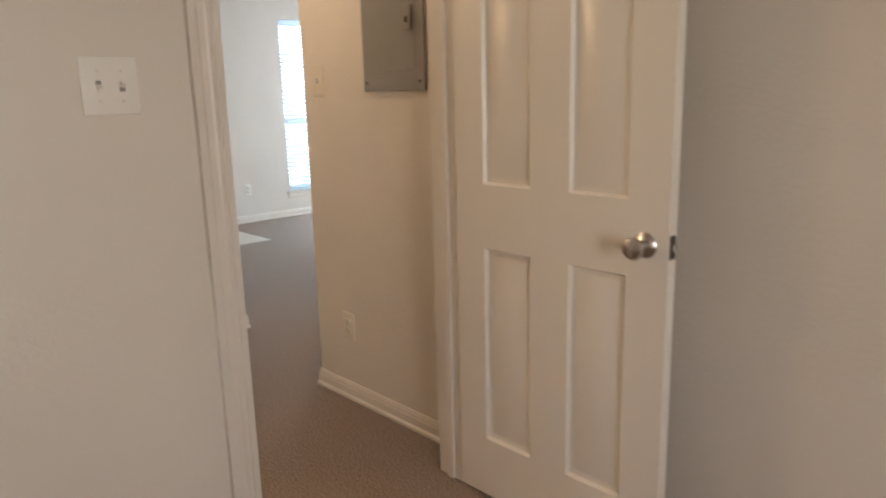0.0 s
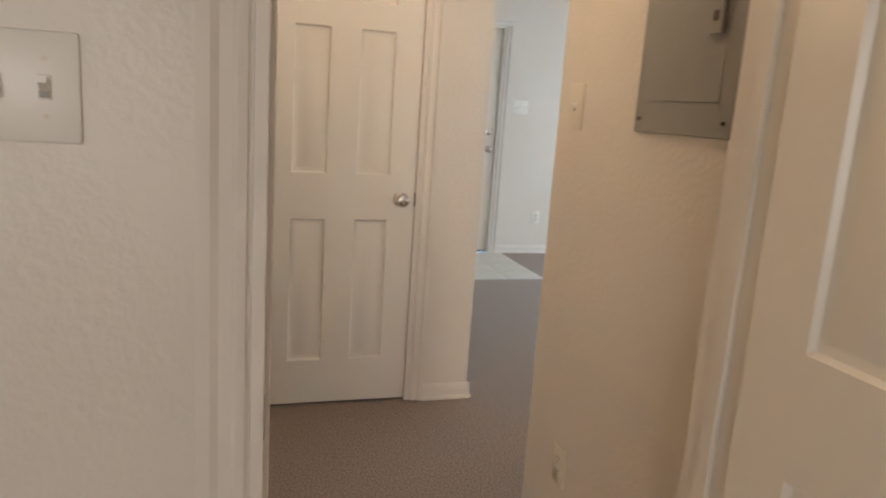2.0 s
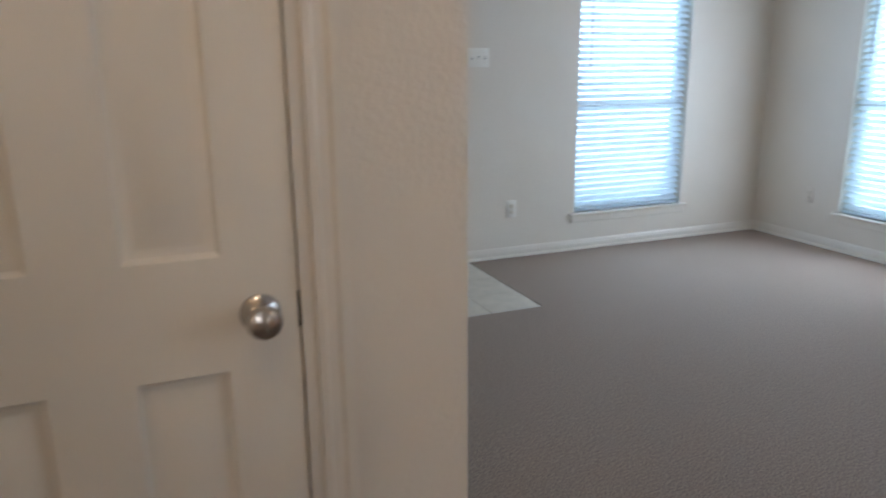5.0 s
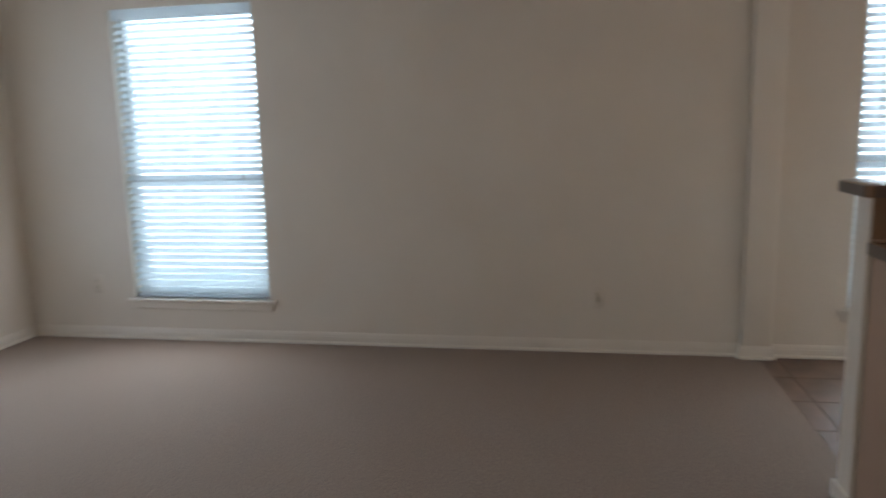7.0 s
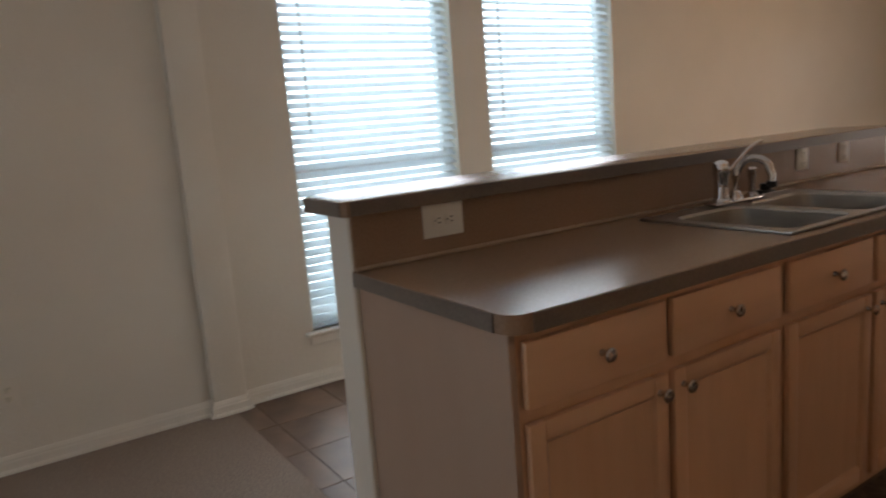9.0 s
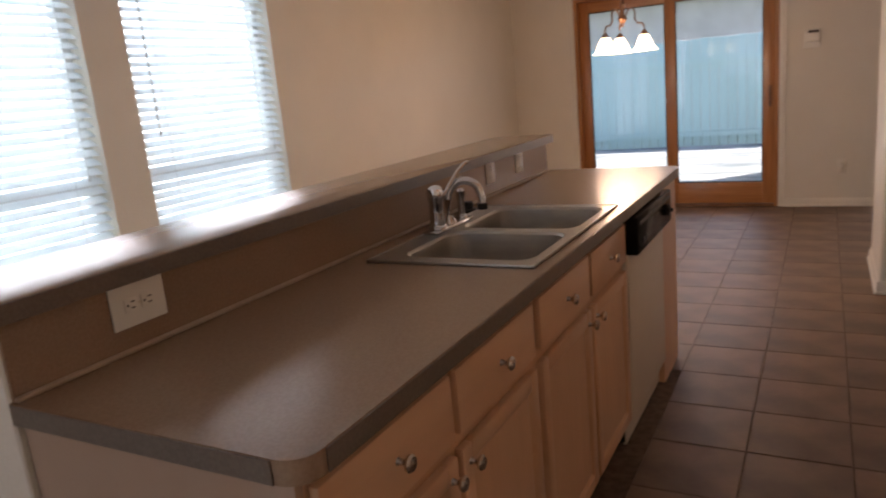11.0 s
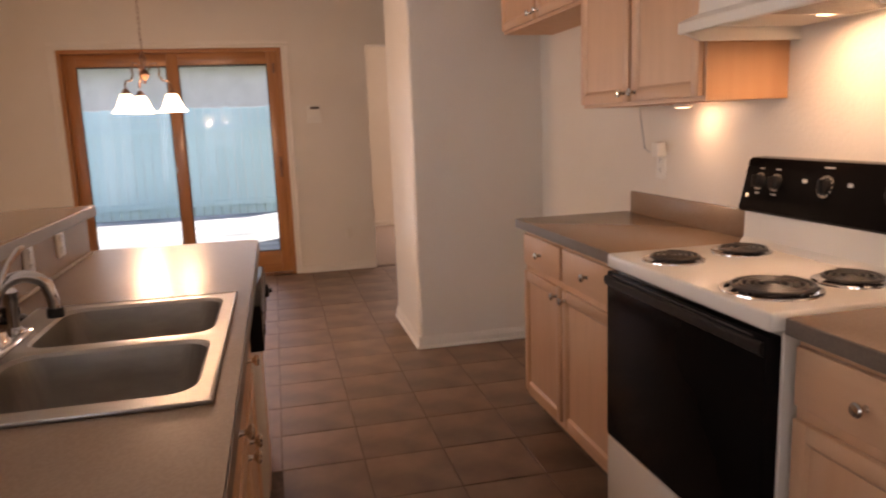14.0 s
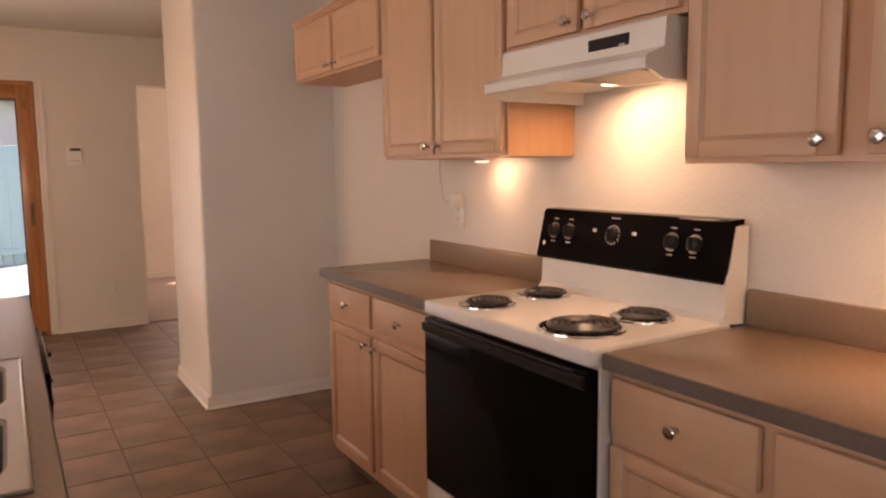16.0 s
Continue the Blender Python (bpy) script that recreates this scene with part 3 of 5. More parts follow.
def wand(parent, axis, u, face, z_top, z_bot):
    a = face
    pts = [(u, a, z_top), (u, a, z_bot)] if axis == "x" else [(a, u, z_top), (a, u, z_bot)]
    part("tilt_wand", tube(B(), pts, 0.0045, 6), M_CORD, parent, "grey tilt wand")


def lift_cord(parent, axis, u, face, z_top, z_bot):
    a = face
    pts = [(u, a, z_top), (u, a, z_bot)] if axis == "x" else [(a, u, z_top), (a, u, z_bot)]
    bm = tube(B(), pts, 0.0012, 5)
    lathe(bm, pts[1], (0, 0, -1), [(0.002, 0), (0.006, 0.02), (0.006, 0.030), (0, 0.032)], 8)
    part("lift_cord", bm, M_CORD, parent)


window("window_1", "x", *WN, N_Y, 1, "tall white single-hung window on the north wall", 1.03)
window("window_2", "y", *WE, E_X, 1, "tall white single-hung window in the living room", 1.03)
window("window_3", "y", *WD1, E_X, 1, "tall white single-hung window in the dining area", 1.06)
window("window_4", "y", *WD2, E_X, 1, "tall white single-hung window beside its twin in the dining area", 1.06)
b = blind("x", *WN, N_Y, 1, WN[2] + 0.004, "white slat blind lowered to the sill, slats half open", 33)
wand(b, "x", WN[0] + 0.09, N_Y - 0.004, WN[3] - 0.06, 1.27)
lift_cord(b, "x", WN[1] - 0.09, N_Y - 0.004, WN[3] - 0.06, 1.05)
b = blind("y", *WE, E_X, 1, WE[2] + 0.004, "white slat blind lowered to the sill in the living room", 33)
wand(b, "y", WE[1] - 0.09, E_X - 0.004, WE[3] - 0.06, 1.30)
lift_cord(b, "y", WE[0] + 0.12, E_X - 0.004, WE[3] - 0.06, 1.06)
b = blind("y", *WD1, E_X, 1, WD1[2] + 0.004, "white slat blind lowered behind the breakfast bar", 33)
wand(b, "y", WD1[1] - 0.10, E_X - 0.004, WD1[3] - 0.06, 1.26)
lift_cord(b, "y", WD1[0] + 0.10, E_X - 0.004, WD1[3] - 0.06, 1.13)
b = blind("y", *WD2, E_X, 1, WD2[2] + 0.004, "white slat blind on the second dining window", 33)
wand(b, "y", WD2[1] - 0.10, E_X - 0.004, WD2[3] - 0.06, 1.26)
lift_cord(b, "y", WD2[0] + 0.10, E_X - 0.004, WD2[3] - 0.06, 1.13)

# ---- kitchen ----
K_T = 0.914


def cab_knob(parent, p, axis):
    bm = lathe(B(), p, axis, [(0, 0), (0.008, 0), (0.0065, 0.003), (0.005, 0.010), (0.007, 0.014), (0.014, 0.019), (0.0155, 0.024), (0.012, 0.028), (0, 0.030)], 18)
    part("knob", bm, M_NICKEL, parent, "satin nickel mushroom knob")


def shaker(name, parent, x, out, y0, y1, z0, z1, raised=0.019):
    """A framed cabinet door on the plane x, looking out along x."""
    fr = 0.040
    door = part(name, (lambda bm: (box(bm, min(x, x + out * 0.010), max(x, x + out * 0.010), y0 + fr - 0.004, y1 - fr + 0.004, z0 + fr - 0.004, z1 - fr + 0.004), bm)[1])(B()), M_MAPLE, parent)
    a, b = min(x, x + out * raised), max(x, x + out * raised)
    for u0, u1 in ((y0, y0 + fr), (y1 - fr, y1)):
        part("stile", box(B(), a, b, u0, u1, z0, z1, 0.0035, 2), M_MAPLE, door)
    for za, zb in ((z0, z0 + fr), (z1 - fr, z1)):
        part("rail", box(B(), a, b, y0 + fr, y1 - fr, za, zb, 0.003, 2), M_MAPLEH, door)
    # inner bead
    bm = B()
    w = 0.009
    xf = x + out * raised * 0.92
    xb = x + out * 0.010
    o = [(y0 + fr, z0 + fr), (y1 - fr, z0 + fr), (y1 - fr, z1 - fr), (y0 + fr, z1 - fr)]
    i_ = [(y0 + fr + w, z0 + fr + w), (y1 - fr - w, z0 + fr + w), (y1 - fr - w, z1 - fr - w), (y0 + fr + w, z1 - fr - w)]
    vo = [bm.verts.new((xf, *p)) for p in o]
    vi = [bm.verts.new((xb + out * 0.001, *p)) for p in i_]
    for k in range(4):
        bm.faces.new((vo[k], vo[(k + 1) % 4], vi[(k + 1) % 4], vi[k]))
    bmesh.ops.recalc_face_normals(bm, faces=bm.faces[:])
    part("bead", bm, M_MAPLEH, door, smooth=False)
    return door


def drawer(parent, x, out, y0, y1, z0, z1):
    f = part("drawer_front", box(B(), min(x, x + out * 0.019), max(x, x + out * 0.019), y0, y1, z0, z1, 0.005, 2), M_MAPLEH, parent)
    cab_knob(f, (x + out * 0.019, (y0 + y1) / 2, (z0 + z1) / 2), (out, 0, 0))
    return f


def base_cabinet(x, out, depth, y0, y1, columns, label, group, open_top=False):
    """A base unit whose face frame is at x; columns: (y0, y1, knob side)."""
    c = holder("base_cabinet", pose(0, 0, 0), label, "cabinet", group)
    back = x - out * depth
    a, b = min(x, back), max(x, back)
    bm = box(B(), a, b, y0, y1, 0.10, 0.70 if open_top else K_T - 0.040)
    if open_top:
        box(bm, min(x, x - out * 0.02), max(x, x - out * 0.02), y0, y1, 0.70, K_T - 0.040)
    part("body", bm, M_MAPLE, c, smooth=False)
    kx = x - out * 0.07
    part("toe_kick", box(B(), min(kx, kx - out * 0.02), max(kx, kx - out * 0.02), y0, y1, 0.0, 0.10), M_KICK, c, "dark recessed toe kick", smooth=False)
    xf = x + out * 0.0015
    for u0, u1, side in columns:
        drawer(c, xf, out, u0, u1, 0.722, 0.855)
        dr = shaker("door", c, xf, out, u0, u1, 0.135, 0.692)
        ky = (u0 + 0.028) if side == "lo" else (u1 - 0.028)
        cab_knob(dr, (xf + out * 0.019, ky, 0.655), (out, 0, 0))
    return c


# peninsula
PEN_S = -2.73
BAR_S = -2.665
P_WALL0, P_WALL1 = 0.620, 0.740
bm = B()
box(bm, P_WALL0, P_WALL1, BAR_S, 0.0, 0, 1.055, 0.004, 1)
single("wall_bar", bm, M_WALL, "cream drywall half wall behind the kitchen sink", "half wall", "structure")
single("baseboard", box(B(), P_WALL0 - 0.004, P_WALL1 + 0.012, 0.0, 0.013, 0, 0.060, 0.003, 1), M_TRIM, "white painted baseboard at the half wall's end", "baseboard", "structure")
single("baseboard", box(B(), P_WALL1, P_WALL1 + 0.013, BAR_S, 0.0, 0, 0.060, 0.003, 1), M_TRIM, "white painted baseboard on the dining side", "baseboard", "structure")
# bar top with clipped ends
bm = B()
bx0, bx1, by0, by1 = 0.580, 0.885, BAR_S - 0.015, 0.028
prism(bm, [(bx0, by0), (bx1 - 0.07, by0), (bx1, by0 + 0.07), (bx1, by1 - 0.07), (bx1 - 0.07, by1), (bx0 + 0.01, by1), (bx0, by1 - 0.01)], "z", 1.055, 1.093)
es = [e for e in bm.edges if min(e.verts[0].co.z, e.verts[1].co.z) > 1.09]
bmesh.ops.bevel(bm, geom=es, offset=0.004, segments=2, profile=0.5, affect="EDGES")
bar = holder("breakfast_bar", pose(0, 0, 0), "raised brown laminate breakfast bar top with clipped corners", "bar top")
part("bar_slab", bm, M_LAM, bar)
part("kitchen_edge", box(B(), bx0 - 0.0035, bx0 - 0.0005, by0 + 0.01, by1 - 0.02, 1.056, 1.091, 0.001, 1), M_LAMEDGE_SHADE, bar, "laminate edge strip, darkened for the edge's shade")
part("end_edge", box(B(), bx0 + 0.015, bx1 - 0.075, by1 + 0.0005, by1 + 0.0035, 1.056, 1.091, 0.001, 1), M_LAMEDGE_SHADE, bar, "laminate edge strip, darkened for the edge's shade")
single("bar_splash", box(B(), P_WALL0 - 0.008, P_WALL0, BAR_S, -0.005, K_T, 1.055, 0.001, 1), M_LAM, "brown laminate backsplash under the bar", "backsplash")
single("caulk_bead", box(B(), P_WALL0 - 0.018, P_WALL0 - 0.008, BAR_S, -0.005, K_T, K_T + 0.010, 0.003, 1), M_CAULK, "pale caulk line along the backsplash", "caulk")

# counter built round the sink cut-out
SK = (0.042, 0.518, -1.735, -0.944)   # x0 x1 y0 y1 of the sink rim
c = holder("countertop", pose(0, 0, 0), "brown laminate peninsula countertop with rounded corner", "countertop")
t = 0.038
r = 0.045
bm = B()
arc = [(r - r * math.cos(k * math.pi / 16), -r + r * math.sin(k * math.pi / 16)) for k in range(9)]
prism(bm, [(0, SK[3] - 0.02)] + arc + [(P_WALL0, 0.0), (P_WALL0, SK[3] - 0.02)], "z", K_T - t, K_T)
box(bm, 0, SK[0] + 0.02, SK[2] + 0.02, SK[3] - 0.02, K_T - t, K_T)
box(bm, SK[1] - 0.02, P_WALL0, SK[2] + 0.02, SK[3] - 0.02, K_T - t, K_T)
arc = [(r - r * math.sin(k * math.pi / 16), PEN_S + r - r * math.cos(k * math.pi / 16)) for k in range(9)]
prism(bm, [(0, SK[2] + 0.02), (P_WALL0, SK[2] + 0.02), (P_WALL0, PEN_S)] + arc, "z", K_T - t, K_T)
part("slab", bm, M_LAM, c)
part("front_edge", box(B(), -0.0035, -0.0005, PEN_S + 0.05, -0.05, K_T - 0.038, K_T - 0.001, 0.001, 1), M_LAMEDGE_SHADE, c, "laminate edge strip, darkened for the edge's shade")
part("end_edge", box(B(), 0.05, P_WALL0 - 0.004, 0.0005, 0.0035, K_T - 0.038, K_T - 0.001, 0.001, 1), M_LAMEDGE_SHADE, c, "laminate edge strip, darkened for the edge's shade")

# sink
s = holder("kitchen_sink", pose(0, 0, 0), "double-bowl stainless steel drop-in sink", "sink")
bowls = ((0.066, 0.450, -1.318, -0.990), (0.066, 0.450, -1.703, -1.360))


def rounded(x0, x1, y0, y1, r, n=6):
    pts = []
    for cx, cy, a0 in ((x1 - r, y1 - r, 0), (x0 + r, y1 - r, 90), (x0 + r, y0 + r, 180), (x1 - r, y0 + r, 270)):
        for k in range(n + 1):
            a = radians(a0 + 90 * k / n)
            pts.append((cx + r * math.cos(a), cy + r * math.sin(a)))
    return pts


def ring_fill(bm, outer, inner):
    n = len(outer)
    for i in range(n):
        bm.faces.new((outer[i], outer[(i + 1) % n], inner[(i + 1) % n], inner[i]))


bm = B()
ysplit = -1.339
zt = K_T + 0.007
for (x0, x1, y0, y1), (ya, yb) in zip(bowls, ((ysplit, SK[3]), (SK[2], ysplit))):
    inner_pts = rounded(x0, x1, y0, y1, 0.055)
    o = []
    cx, cy = (x0 + x1) / 2, (y0 + y1) / 2
    for px, py in inner_pts:
        # project to the rectangular outline
        dx, dy = px - cx, py - cy
        f = min(((SK[1] if dx > 0 else SK[0]) - cx) / dx if abs(dx) > 1e-6 else 9e9, ((yb if dy > 0 else ya) - cy) / dy if abs(dy) > 1e-6 else 9e9)
        o.append((cx + dx * f, cy + dy * f))
    vo = [bm.verts.new((px, py, zt)) for px, py in o]
    vi = [bm.verts.new((px, py, zt - 0.001)) for px, py in inner_pts]
    ring_fill(bm, vo, vi)
    corners = [(xx, yy) for xx in (SK[0], SK[1]) for yy in (ya, yb)]
    for qx, qy in corners:
        near = sorted(vo, key=lambda v: (v.co.x - qx) ** 2 + (v.co.y - qy) ** 2)
        a_ = [v for v in near if abs(v.co.x - qx) < 1e-5][0]
        b_ = [v for v in near if abs(v.co.y - qy) < 1e-5][0]
        if a_ is not b_:
            bm.faces.new((a_, b_, bm.verts.new((qx, qy, zt))))
bmesh.ops.recalc_face_normals(bm, faces=bm.faces[:])
for f in bm.faces:
    if f.normal.z < 0:
        f.normal_flip()
part("deck", bm, M_STEEL, s, smooth=False)
bm = B()
zr = K_T + 0.0005
w = 0.006
for x0, x1, y0, y1 in ((SK[0] - w, SK[1] + w, SK[3], SK[3] + w), (SK[0] - w, SK[1] + w, SK[2] - w, SK[2]), (SK[0] - w, SK[0], SK[2], SK[3]), (SK[1], SK[1] + w, SK[2], SK[3])):
    box(bm, x0, x1, y0, y1, zr, zt + 0.0015, 0.002, 2)
part("rim", bm, M_STEEL, s)
for x0, x1, y0, y1 in bowls:
    bm = B()
    levels = ((0.0, 0.060, -0.001), (0.006, 0.058, -0.008), (0.010, 0.058, -0.06), (0.014, 0.056, -0.11), (0.022, 0.055, -0.138), (0.036, 0.052, -0.157), (0.056, 0.048, -0.168), (0.085, 0.04, -0.173), (0.12, 0.02, -0.175))
    prev = None
    for inset, rr, dz in levels:
        ring = [bm.verts.new((px, py, zt + dz)) for px, py in rounded(x0 + inset, x1 - inset, y0 + inset, y1 - inset, rr)]
        if prev:
            ring_fill(bm, prev, ring)
        prev = ring
    bm.faces.new(prev)
    bmesh.ops.recalc_face_normals(bm, faces=bm.faces[:])
    part("bowl", bm, M_BOWL, s, "brushed steel bowl")
    part("drain", lathe(B(), ((x0 + x1) / 2, (y0 + y1) / 2, zt - 0.175), (0, 0, 1), [(0, 0.001), (0.045, 0.001), (0.045, 0.004), (0.036, 0.005), (0.030, 0.002), (0, 0.002)], 20), M_CHROME, s)

# faucet on the sink deck
FX, FY = 0.488, -1.37
f = holder("kitchen_faucet", pose(FX, FY, zt), "chrome kitchen faucet with tall lever handle and side spray", "faucet")
bm = box(B(), -0.028, 0.028, -0.13, 0.13, 0, 0.012, 0.008, 3)
part("deck_plate", bm, M_CHROME, f)
part("body", lathe(B(), (0, 0.075, 0.010), (0, 0, 1), [(0.031, 0), (0.030, 0.006), (0.025, 0.012), (0.0225, 0.05), (0.0225, 0.085), (0.026, 0.092), (0.027, 0.115), (0.024, 0.128), (0.013, 0.136), (0, 0.138)], 20), M_CHROME, f)
pts = [(0, 0.0, 0.010), (0, 0.0, 0.09)] + [(-0.048 + 0.048 * math.cos(a), -0.02 * a, 0.09 + 0.055 * math.sin(a)) for a in [k * math.pi / 10 for k in range(1, 9)]] + [(-0.096, -0.055, 0.085), (-0.097, -0.055, 0.06)]
part("spout", tube(B(), pts, 0.0130, 14), M_CHROME, f)
part("aerator", lathe(B(), (-0.097, -0.055, 0.048), (0, 0, 1), [(0, 0), (0.017, 0), (0.0175, 0.012), (0.0165, 0.020), (0, 0.020)], 16), M_BLACKMATT, f, "black rubber aerator tip")
part("lever", tube(B(), [(-0.005, 0.05, 0.10), (-0.02, 0.02, 0.135), (-0.03, -0.03, 0.175), (-0.035, -0.075, 0.195), (-0.036, -0.095, 0.196)], 0.0062, 8), M_CHROME, f)
part("side_spray", lathe(B(), (0.0, -0.095, 0.010), (0, 0, 1), [(0.020, 0), (0.018, 0.008), (0.012, 0.014), (0.011, 0.055), (0.015, 0.070), (0.016, 0.092), (0.010, 0.100), (0, 0.101)], 16), M_CHROME, f)
part("base_cap", lathe(B(), (0, 0.0, 0.010), (0, 0, 1), [(0.025, 0), (0.024, 0.01), (0.0175, 0.02), (0.0165, 0.03)], 16), M_CHROME, f)
st = holder("sink_strainer", pose(0.560, -1.66, K_T), "small black rubber sink stopper by the faucet", "sink stopper")
part("flange", lathe(B(), (0, 0, 0), (0, 0, 1), [(0, 0), (0.036, 0), (0.036, 0.008), (0.026, 0.012), (0, 0.012)], 18), M_BLACKMATT, st)
part("grip", lathe(B(), (0, 0, 0.012), (0, 0, 1), [(0.020, 0), (0.021, 0.018), (0.016, 0.024), (0, 0.024)], 16), M_BLACKMATT, st)

# peninsula units, fronts looking west
base_cabinet(0.034, -1, 0.57, -0.878, -0.030, ((-0.432, -0.040, "lo"), (-0.858, -0.454, "hi")), "maple base cabinet with two drawers and two doors", "peninsula cabinets")
base_cabinet(0.034, -1, 0.57, -1.758, -0.878, ((-1.308, -0.898, "lo"), (-1.740, -1.334, "hi")), "maple sink base cabinet with two false drawer fronts", "peninsula cabinets", True)
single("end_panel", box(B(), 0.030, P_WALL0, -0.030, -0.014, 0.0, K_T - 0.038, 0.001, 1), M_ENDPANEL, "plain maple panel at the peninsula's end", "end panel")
# dishwasher
d = holder("dishwasher", pose(0, 0, 0), "built-in dishwasher with almond door and black control panel", "dishwasher")
y0, y1 = -2.375, -1.765
part("tub", box(B(), 0.05, 0.60, y0, y1, 0.02, 0.70), M_BLACKMATT, d, smooth=False)
part("door", box(B(), 0.014, 0.05, y0 + 0.004, y1 - 0.004, 0.115, 0.735, 0.004, 2), M_DW, d, "almond enamel door panel")
cp = part("control_panel", box(B(), -0.022, 0.05, y0 + 0.004, y1 - 0.004, 0.735, 0.868, 0.007, 2), M_BLACK, d, "glossy black control panel")
part("grip_recess", box(B(), -0.026, -0.018, y0 + 0.03, y1 - 0.03, 0.835, 0.848, 0.003, 1), M_BLACKMATT, cp)
for k, yy in enumerate((-1.85, -1.89)):
    part("button", box(B(), -0.0265, -0.021, yy - 0.012, yy + 0.012, 0.765, 0.785, 0.002, 1), M_BLACKMATT, cp)
part("dial", lathe(B(), (-0.022, -2.29, 0.795), (-1, 0, 0), [(0, 0), (0.024, 0), (0.022, 0.012), (0.008, 0.014), (0.008, 0.022), (0, 0.022)], 20), M_BLACKMATT, cp)
part("kick_plate", box(B(), 0.045, 0.06, y0 + 0.004, y1 - 0.004, 0.01, 0.112, 0.002, 1), M_DW, d)
single("end_panel", box(B(), 0.020, P_WALL0, PEN_S + 0.03, y0 - 0.003, 0.0, K_T - 0.038, 0.001, 1), M_MAPLE, "maple cabinet panel beside the dishwasher", "end panel")

# west run
W_F = -1.128
base_cabinet(W_F - 0.025, 1, 0.51, -2.757, -1.828, ((-2.737, -2.332, "hi"), (-2.305, -1.846, "lo")), "light maple base cabinet with two drawers and doors", "stove wall cabinets")
base_cabinet(W_F - 0.025, 1, 0.51, -1.045, -0.10, ((-1.034, -0.652, "hi"), (-0.618, -0.235, "lo")), "light maple base cabinet beside the stove", "stove wall cabinets")
for y0, y1, label in ((-2.795, -1.826, "brown laminate countertop beside the refrigerator space"), (-1.048, -0.08, "brown laminate countertop beside the stove")):
    ct = holder("countertop", pose(0, 0, 0), label, "countertop")
    part("slab", box(B(), W_X, W_F + 0.008, y0, y1, K_T - 0.038, K_T, 0.003, 2), M_LAM, ct)
    part("front_edge", box(B(), W_F + 0.0085, W_F + 0.012, y0, y1, K_T - 0.038, K_T - 0.001, 0.0015, 1), M_LAMEDGE_SHADE, ct, "grey-brown laminate edge strip with cool shade in its colour")
    if y0 < -2:
        part("end_edge", box(B(), W_X + 0.02, W_F + 0.008, y0 - 0.0035, y0 - 0.0005, K_T - 0.038, K_T - 0.001, 0.001, 1), M_LAMEDGE_SHADE, ct)
single("backsplash", box(B(), W_X, W_X + 0.020, -2.735, -1.826, K_T, K_T + 0.098, 0.003, 2), M_LAM, "low brown laminate backsplash", "backsplash")
single("backsplash", box(B(), W_X, W_X + 0.020, -1.046, -0.08, K_T, K_T + 0.098, 0.003, 2), M_LAM, "low brown laminate backsplash beside the stove", "backsplash")

# stove
SY0, SY1 = -1.822, -1.055
s = holder("electric_stove", pose(0, 0, 0), "white electric coil range with black oven door and backguard", "stove")
part("body", box(B(), W_X + 0.02, -1.122, SY0 + 0.003, SY1 - 0.003, 0.03, K_T - 0.035, 0.003, 1), M_ENAMEL, s)
part("cooktop", box(B(), W_X + 0.07, -1.085, SY0, SY1, K_T - 0.035, K_T + 0.010, 0.009, 3), M_ENAMEL, s, "glossy white enamel cooktop")
od = part("oven_door", box(B(), -1.122, -1.082, SY0 + 0.006, SY1 - 0.006, 0.325, K_T - 0.044, 0.006, 2), M_BLACK, s, "glossy black glass oven door")
part("handle", prism(B(), [(-1.083, 0.822), (-1.073, 0.828), (-1.069, 0.840), (-1.070, 0.852), (-1.075, 0.856), (-1.083, 0.856)], "y", SY0 + 0.012, SY1 - 0.012), M_BLACKMATT, od, "full-width black grip")
part("vent_slot", box(B(), -1.083, -1.080, SY0 + 0.05, SY1 - 0.05, 0.860, 0.864), M_SLOT, od)
part("drawer", box(B(), -1.122, -1.085, SY0 + 0.006, SY1 - 0.006, 0.075, 0.318, 0.006, 2), M_ENAMEL, s, "white enamel storage drawer")
part("plinth", box(B(), -1.60, -1.157, SY0 + 0.02, SY1 - 0.02, 0.0, 0.075), M_BLACKMATT, s, smooth=False)
# backguard
bg = part("backguard", prism(B(), [(W_X + 0.004, K_T), (-1.554, K_T + 0.008), (-1.571, K_T + 0.03), (-1.575, 1.048), (-1.587, 1.063), (-1.609, 1.183), (W_X + 0.004, 1.183)], "y", SY0 + 0.004, SY1 - 0.004), M_ENAMEL, s, "white enamel backguard")
cp = part("control_panel", prism(B(), [(-1.559, 1.030), (-1.549, 1.038), (-1.557, 1.068), (-1.585, 1.190), (-1.595, 1.200), (-1.641, 1.202), (-1.641, 1.188), (-1.603, 1.183), (-1.577, 1.068)], "y", SY0 + 0.002, SY1 - 0.002), M_BLACK, s, "glossy black control panel")


def on_panel(y, h):
    """A place on the sloping control panel, h from 0 to 1 up it, and the way it looks."""
    a, b = Vector((-1.557, 0, 1.068)), Vector((-1.585, 0, 1.190))
    p = a.lerp(b, h)
    return Vector((p.x, y, p.z)), Vector((0.974, 0, 0.224))


